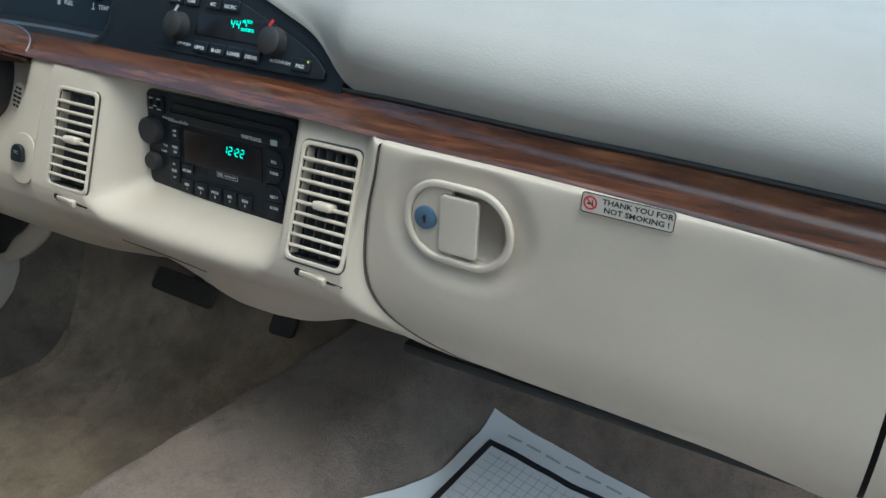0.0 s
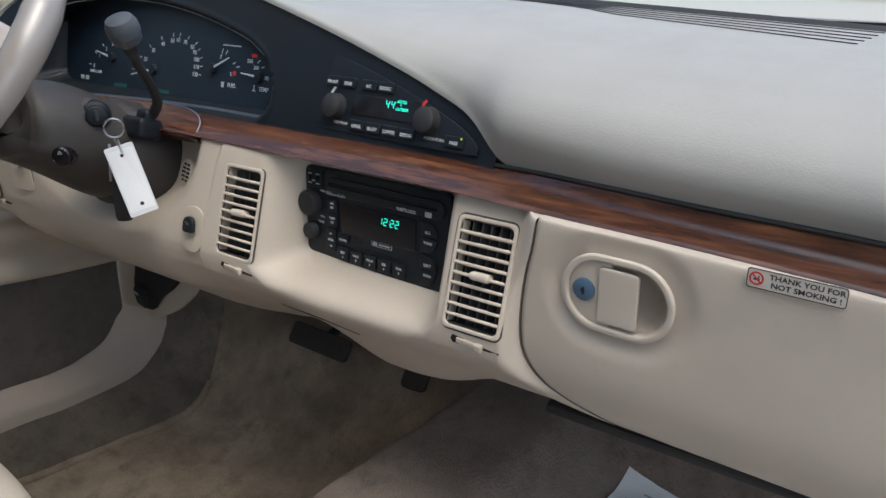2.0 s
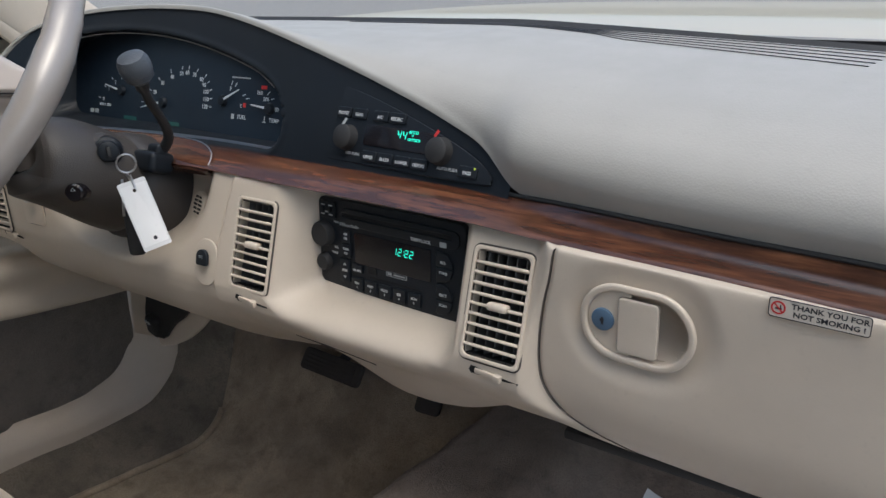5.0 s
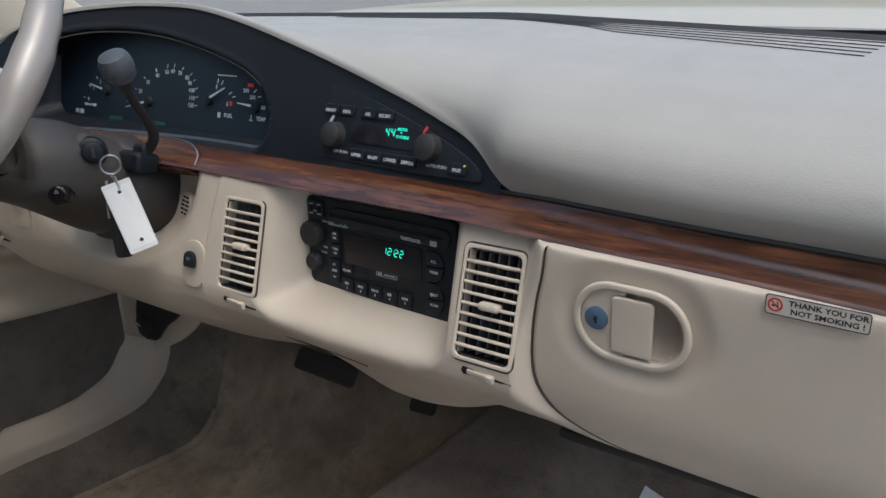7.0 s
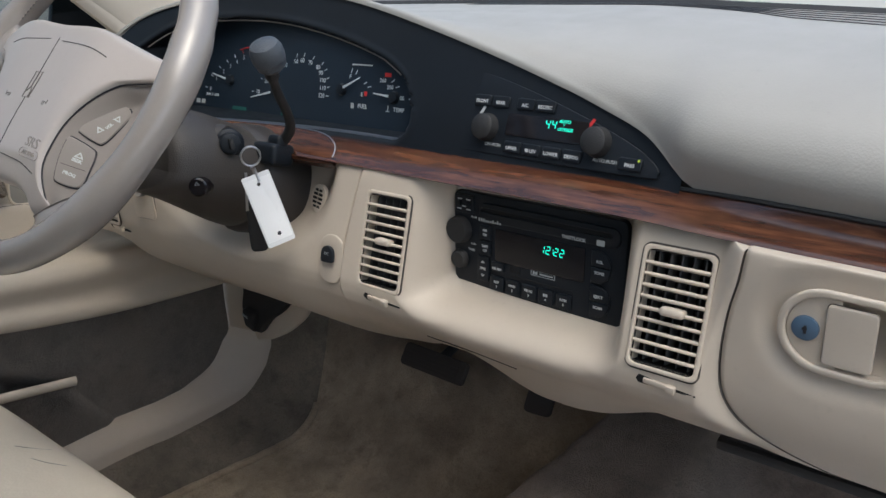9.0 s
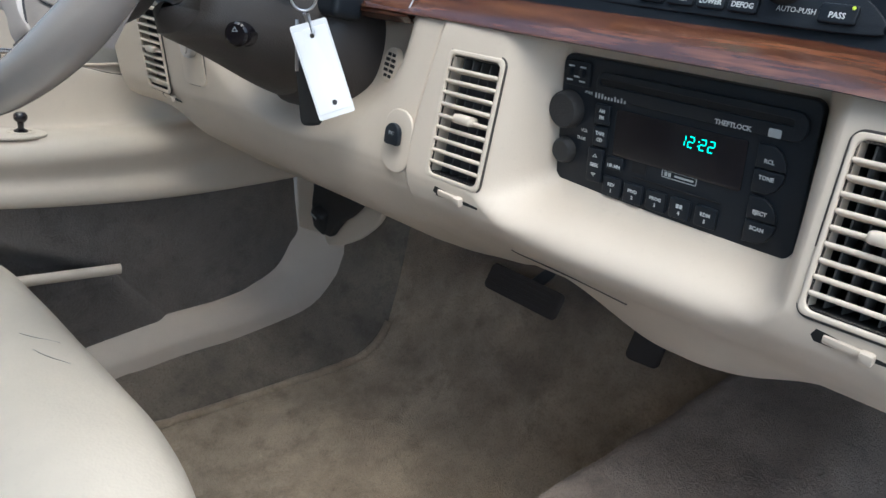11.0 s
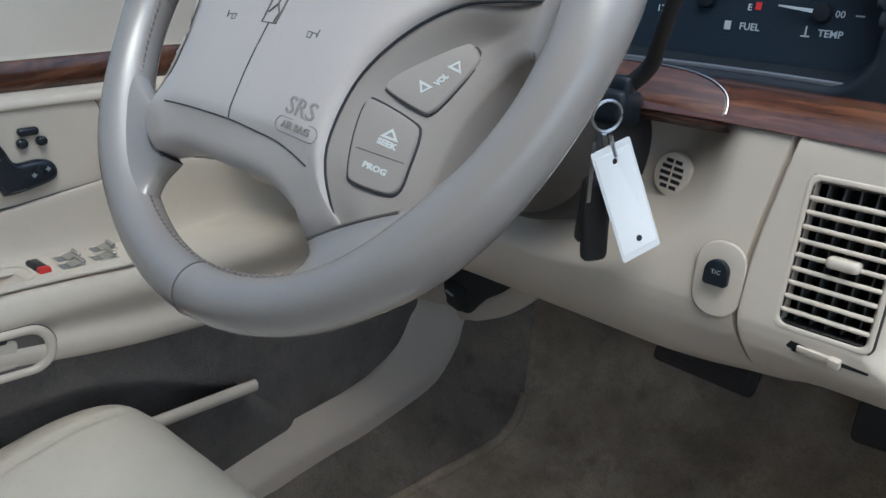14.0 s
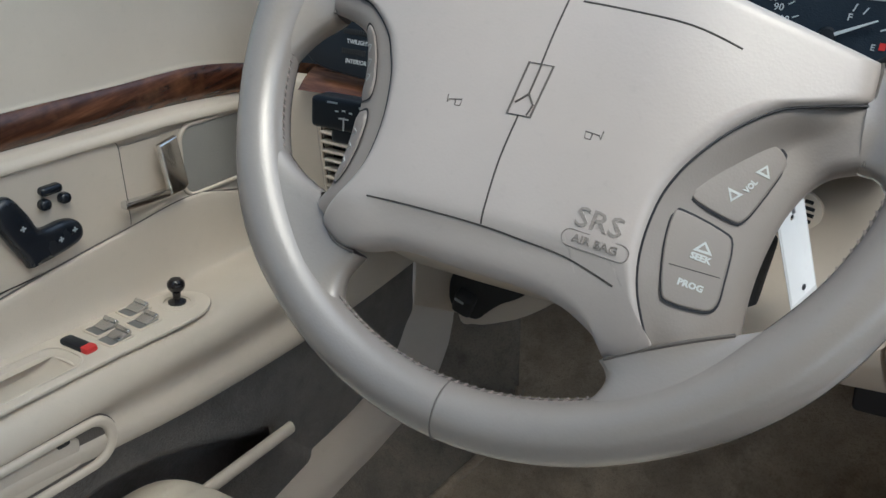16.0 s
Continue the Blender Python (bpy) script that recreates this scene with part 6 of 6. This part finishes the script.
for u, v in ((0.103, 0.843), (0.146, 0.838)):
    b = part("switch_frame", plate(round_rect(0.026, 0.056, 0.003, 4), 0.005, 0.0015), BLACK, door, "black rocker switch", m=on_door(u, v, 0.003))
    part("rocker", plate(round_rect(0.020, 0.022, 0.003, 4), 0.006, 0.002), SATIN, b, m=pose(0, 0.011, 0.003))
    part("rocker", plate(round_rect(0.020, 0.022, 0.003, 4), 0.006, 0.002), SATIN, b, m=pose(0, -0.013, 0.003))
    part("mark", box(0.008, 0.002, 0.0004, 0, (0, -0.013, 0.0092)), DIM_INK, b)

part("handle_cup", plate(round_rect(0.080, 0.066, 0.008, 5), 0.002, 0.0004), VINYL, door, "recess behind the door handle", m=on_door(0.335, 0.8150, 0.001))
handle = part("door_handle", plate([(p[0], p[1]) for p in ((-0.012, 0.030), (0.010, 0.032), (0.015, -0.020), (0.008, -0.024), (-0.008, -0.023))], 0.007, 0.002), CHROME, door, "bright chrome inner door handle", m=on_door(0.343, 0.8150, 0.014, -4))
part("handle_bar", moved(box(0.052, 0.0075, 0.009, 0.002), pose(-0.036, -0.0150, 0.0035, 0, 0, -9)), CHROME, handle)
part("handle_pivot", box(0.010, 0.030, 0.016, 0.003, (0.010, 0.004, -0.007)), DARK, handle)
grille = part("speaker_grille", plate(round_rect(0.118, 0.070, 0.014, 6), 0.003, 0.001), grained("grey_mesh", (0.30, 0.285, 0.26), 0.6, grain=900, depth=0.9), door, "grey speaker mesh", m=on_door(0.426, 0.7975, 0.0010, -10))
part("grille_rim", plate(round_rect(0.126, 0.078, 0.018, 6), 0.005, 0.002, [round_rect(0.117, 0.069, 0.0135, 6)]), TRIM, grille)

# window switches on the armrest
WELL = material("dull_metal", (0.24, 0.24, 0.235), 0.35, 0.6)
CHROMED = material("satin_chrome", (0.60, 0.60, 0.60), 0.22, 1.0)
slope = math.degrees(math.atan(-0.225))
sw_m = Matrix.Translation((-0.808, 0.150, arm(0.150) + 0.001)) @ pose(0, 0, 0, slope, 0, 0)
swp = part("switch_plate", plate([(p[0], p[1]) for p in smooth_path([(0.031, -0.40, 0), (0.033, 0.0, 0), (0.036, 0.10, 0), (0.033, 0.140, 0), (0.016, 0.162, 0), (-0.010, 0.158, 0), (-0.028, 0.120, 0), (-0.033, 0.0, 0), (-0.034, -0.40, 0)], 6, True)], 0.0035, 0.0012, [round_rect(0.044, 0.158, 0.015, 6, (0.0, -0.060))]), TRIM, door, "beige window switch plate", m=sw_m)
lockb = part("lock_switch", box(0.034, 0.012, 0.007, 0.003, (0, 0, 0.005)), BLACK, swp, "black lock switch with red end", m=pose(-0.003, 0.029, 0, 0, 0, 2))
part("red_end", box(0.010, 0.0122, 0.0072, 0.003, (0.0125, 0, 0.0053)), RED_INK, lockb)
for u, v in ((-0.0130, 0.061), (0.0095, 0.056), (-0.0185, 0.100), (0.0060, 0.090)):
    s = part("window_switch", plate(round_rect(0.022, 0.027, 0.003, 3), 0.0016, 0.0006, [round_rect(0.0180, 0.0230, 0.0020, 3)], z=0.0032), TRIM, swp, "small chrome window switch", m=pose(u, v, 0))
    part("well", plate(round_rect(0.0178, 0.0228, 0.0018, 3), 0.0004, 0.0001, z=0.0034), WELL, s)
    part("toggle", joined(moved(box(0.0165, 0.0140, 0.0030, 0.0010), pose(0, 0.0040, 0.0052, 16, 0, 0)), moved(box(0.0165, 0.0040, 0.0050, 0.0016, segments=3), pose(0, 0.0095, 0.0078, 30, 0, 0))), CHROMED, s, "chromed toggle")
joy = part("mirror_knob", lathe([(0.0, 0.029), (0.005, 0.0285), (0.0080, 0.0255), (0.0085, 0.022), (0.0075, 0.0185), (0.004, 0.015), (0.0035, 0.008), (0.0085, 0.005), (0.0085, 0.003)], 24), GLOSS, swp, "glossy black mirror knob", m=pose(0.001, 0.135, 0))
part("knob_ring", lathe([(0.012, 0.003), (0.0125, 0.0045), (0.017, 0.0045), (0.018, 0.003)], 28), TRIM, joy)


def tray_point(i, t):
    loop = round_rect(0.045, 0.159, 0.0155, 6)
    x, y = loop[int(i) % len(loop)]
    return (x * t, y * t, 0.003 - 0.013 * (1 - sstep(0.72, 1.0, t)))


tray = part("cup_tray", sheet(tray_point, range(29), [0, 0.4, 0.72, 0.79, 0.86, 0.93, 1.0]), VINYL, swp, "shallow tray in the armrest", m=pose(0.0, -0.060, 0))
part("tray_rim", plate(round_rect(0.049, 0.163, 0.018, 6), 0.0018, 0.0009, [round_rect(0.044, 0.158, 0.015, 6)], z=0.0025), TRIM, tray)
pull = part("ashtray_surround", plate(round_rect(0.250, 0.050, 0.024, 10), 0.0052, 0.0036, [round_rect(0.230, 0.034, 0.0165, 10)], res=5), TRIM, door, "beige oval surround on the armrest side", m=on_door(0.035, 0.7045, 0.0, -13.5, -0.7635))
part("surround_gap", plate(round_rect(0.2525, 0.0525, 0.0255, 10), 0.0012, 0.0002), CREASE, pull)
part("ashtray_lid", plate(round_rect(0.205, 0.029, 0.006, 6, (-0.012, 0.0005)), 0.0036, 0.0022, z=-0.0010, res=4), VINYL, pull, "pale ashtray lid")
part("latch", plate(round_rect(0.011, 0.005, 0.0022, 5), 0.0042, 0.001), RUBBER, pull, "small dark latch", m=pose(0.076, 0.0155, 0))

# dark corner patch where the mirror is fixed
part("mirror_patch", plate([(-0.09, 0.0), (0.10, 0.0), (0.10, 0.012), (0.03, 0.030), (-0.03, 0.062), (-0.055, 0.085), (-0.062, 0.070), (-0.066, 0.045), (-0.075, 0.018)], 0.012, 0.003), BLACK, door, "black corner patch of the window", m=on_door(0.575, 1.004, 0.0, 0, -0.888))

mirror = thing("door_mirror", "gold-beige door mirror outside the driver window", "door mirror", Matrix.Translation((-1.03, 0.585, 1.035)) @ pose(0, 0, 0, 90, 0, 12))
part("housing", plate([(p[0], p[1]) for p in smooth_path([(-0.095, -0.045, 0), (-0.085, 0.035, 0), (-0.02, 0.052, 0), (0.06, 0.046, 0), (0.09, 0.010, 0), (0.085, -0.048, 0), (0.0, -0.056, 0)], 6, True)], 0.070, 0.020, z=-0.070, res=5), PAINT, mirror)
part("glass", plate([(p[0] * 0.90, p[1] * 0.90) for p in smooth_path([(-0.095, -0.045, 0), (-0.085, 0.035, 0), (-0.02, 0.052, 0), (0.06, 0.046, 0), (0.09, 0.010, 0), (0.085, -0.048, 0), (0.0, -0.056, 0)], 6, True)], 0.003, 0.0005, z=0.0), CHROME, mirror, "clear mirror glass")
part("foot", tube([(0.07, -0.03, -0.04), (0.13, -0.045, -0.02), (0.16, -0.05, 0.0)], 0.016, 12), BLACK, mirror, "black mirror foot")

# ---- driver seat ----
seat = thing("front_seat_unit", "cream leather driver seat cushion with fine cracks", "car seat")


def seat_point(u, v):
    """u across, v from the back over the top and down the front."""
    x = -0.795 + 0.60 * u
    side = 1 - abs(2 * u - 1) ** 11
    k = [(0, -0.42), (1, -0.2), (2, 0.0), (3, 0.10), (4, 0.155), (5, 0.190), (6, 0.208), (7, 0.212), (8, 0.206), (9, 0.190), (10, 0.165)]
    h = [(0, 0.515), (1, 0.535), (2, 0.564), (3, 0.575), (4, 0.572), (5, 0.558), (6, 0.532), (7, 0.500), (8, 0.45), (9, 0.38), (10, 0.30)]
    y, z = catmull(k, v), catmull(h, v)
    z = 0.345 + (z - 0.32) * (0.90 + 0.10 * side)
    y -= -0.004 + 0.016 * (1 - side)
    y -= 0.012 * sstep(0.75, 1.0, u)
    z += 0.0035 * noise.noise(Vector((x * 8, y * 9, 0))) - 0.0055 * math.exp(-(((u - 0.10) / 0.007) ** 2)) * (1 if v < 8 else 0)
    z -= 0.004 * math.exp(-(((y + 0.005) / 0.006) ** 2)) * (1 if v < 3 else 0)
    return (x, y, z)


part("cushion", sheet(seat_point, span(0, 1, 0.0125), span(0, 10, 0.12)), LEATHER, seat, "cream leather seat cushion", sharp=80)
part("seat_base", box(0.54, 0.48, 0.10, 0.02, (-0.495, -0.10, 0.29)), SHADED, seat)


def seat_at(x, y):
    u = (x + 0.795) / 0.60
    best = min(span(1.5, 7, 0.05), key=lambda v: abs(seat_point(u, v)[1] - y))
    p = seat_point(u, best)
    return Vector((p[0], p[1], p[2] + 0.0002))


part("seam", tube([Vector(seat_at(x, 0.006)) + Vector((0, 0, -0.0012)) for x in span(-0.735, -0.215, 0.02)], 0.0012, 6), EMBOSS, seat, "stitched seam across the cushion")
random.seed(4)
for pts in (((-0.500, 0.159), (-0.485, 0.168), (-0.468, 0.186)), ((-0.460, 0.160), (-0.440, 0.166), (-0.419, 0.178)), ((-0.492, 0.085), (-0.480, 0.083), (-0.458, 0.070))):
    path = smooth_path([seat_at(*p) for p in pts], 5)
    part("crack", tube(path, [0.00015 + 0.0002 * math.sin(math.pi * (k + 0.5) / len(path)) for k in range(len(path))], 5), SHADED, seat, "dark crack in the leather")

# ---- pedals and footwell ----
brake = thing("brake_pedal", "black ribbed rubber brake pedal", "pedal", Matrix.Translation((-0.384, 0.778, 0.432)) @ pose(0, 0, 0, 52, 0, -2))
part("pedal_pad", plate(round_rect(0.138, 0.040, 0.008, 4), 0.012, 0.003), PEDAL, brake)
for k in range(5):
    part("rib", box(0.112, 0.0035, 0.003, 0.001, (0, -0.014 + 0.007 * k, 0.0125)), PEDAL, brake)
part("pedal_arm", tube([(0.0, 0.0, 0), (0.0, 0.06, -0.05), (0.0, 0.20, -0.08)], 0.009, 10), RUBBER, brake)
gas = thing("accelerator_pedal", "black rubber accelerator pedal", "pedal", Matrix.Translation((-0.182, 0.792, 0.424)) @ pose(0, 0, 0, 48, 0, 6))
part("pedal_pad", plate(round_rect(0.046, 0.050, 0.008, 4), 0.010, 0.003), PEDAL, gas)
part("pedal_arm", tube([(0.0, 0.0, 0), (0.0, 0.10, -0.03), (0.0, 0.22, -0.05)], 0.007, 10), RUBBER, gas)

kick = thing("kick_trim", "beige kick panel with black bonnet release handle", "trim panel")
part("panel", plate([(p[0], p[1]) for p in ((-0.085, -0.075), (0.005, -0.072), (0.005, 0.10), (-0.085, 0.10))], 0.010, 0.003), TRIM, kick, "upright beige panel", m=facing(-0.722, 0.674, 0.524, 0, 8))
part("flap", plate([(p[0], p[1]) for p in smooth_path([(-0.040, -0.066, 0), (-0.012, -0.078, 0), (0.027, -0.062, 0), (0.064, -0.039, 0), (0.106, 0.001, 0), (0.113, 0.040, 0), (0.113, 0.10, 0), (-0.040, 0.10, 0)], 5, True)], 0.012, 0.004), TRIM, kick, "beige curved kick panel", m=facing(-0.675, 0.672, 0.526, 2, 3))
rel = part("release_handle", joined(plate([(p[0], p[1]) for p in smooth_path([(-0.035, 0.09, 0), (-0.035, 0.028, 0), (-0.044, -0.006, 0), (-0.044, -0.036, 0), (-0.030, -0.052, 0), (-0.004, -0.056, 0), (0.012, -0.040, 0), (0.032, -0.020, 0), (0.060, 0.0, 0), (0.090, 0.034, 0), (0.100, 0.09, 0)], 4, True)], 0.016, 0.006, res=4), moved(box(0.030, 0.046, 0.022, 0.008, segments=3), pose(-0.020, -0.030, 0.014, 18, 0, -20))), RUBBER, kick, "black bonnet release handle", m=facing(-0.675, 0.660, 0.526, 2, 3))
part("symbol", moved(box(0.014, 0.006, 0.0008, 0), pose(-0.022, -0.020, 0.0285, 18, 0, -20)), DIM_INK, rel)

# ---- paper mat on the passenger floor ----
mat_thing = thing("paper_mat", "crumpled white paper mat with black frame on the floor", "paper mat")
O = Vector((0.192, 0.798, 0.380))
EX, EY = Vector((0.985, -0.09, -0.07)), Vector((-0.21, -0.95, -0.22))


def paper_point(u, v):
    p = O + EX * u + EY * v
    lift = 0.004 * noise.noise(Vector((u * 9, v * 9, 5))) + 0.0025 * noise.noise(Vector((u * 24, v * 24, 2)))
    f = floor_point(p.x, p.y)[2]
    return Vector((p.x, p.y, max(f + 0.004, p.z + lift)))


part("sheet", sheet(paper_point, span(-0.006, 0.40, 0.0112), span(0.0, 0.45, 0.0112)), PAPER, mat_thing, sharp=80)


def stroke(a, b, w):
    d = Vector((b[0] - a[0], b[1] - a[1]))
    n = Vector((-d.y, d.x)).normalized() * w / 2
    k = max(2, int(d.length / 0.01))
    return sheet(lambda i, s: paper_point(a[0] + d.x * i + n.x * s, a[1] + d.y * i + n.y * s) + Vector((0, 0, 0.0012)), list(np.linspace(0, 1, k)), [-1, 1])


part("frame_line", joined(stroke((0.013, 0.040), (0.37, 0.040), 0.009), stroke((0.0175, 0.040), (0.0175, 0.42), 0.009)), INK, mat_thing, "thick black printed frame")
part("printed_grid", joined(*[stroke((0.03 + 0.0125 * k, 0.050), (0.03 + 0.0125 * k, 0.40), 0.0008) for k in range(1, 22)], *[stroke((0.026, 0.044 + 0.0125 * k), (0.35, 0.044 + 0.0125 * k), 0.0008) for k in range(1, 22)]), DIM_INK, mat_thing, "fine printed grid")
part("print_bars", joined(*[stroke((0.03 + 0.030 * k, 0.018), (0.052 + 0.030 * k, 0.018), 0.0035) for k in range(10)]), DIM_INK, mat_thing, "plain bars of small print")
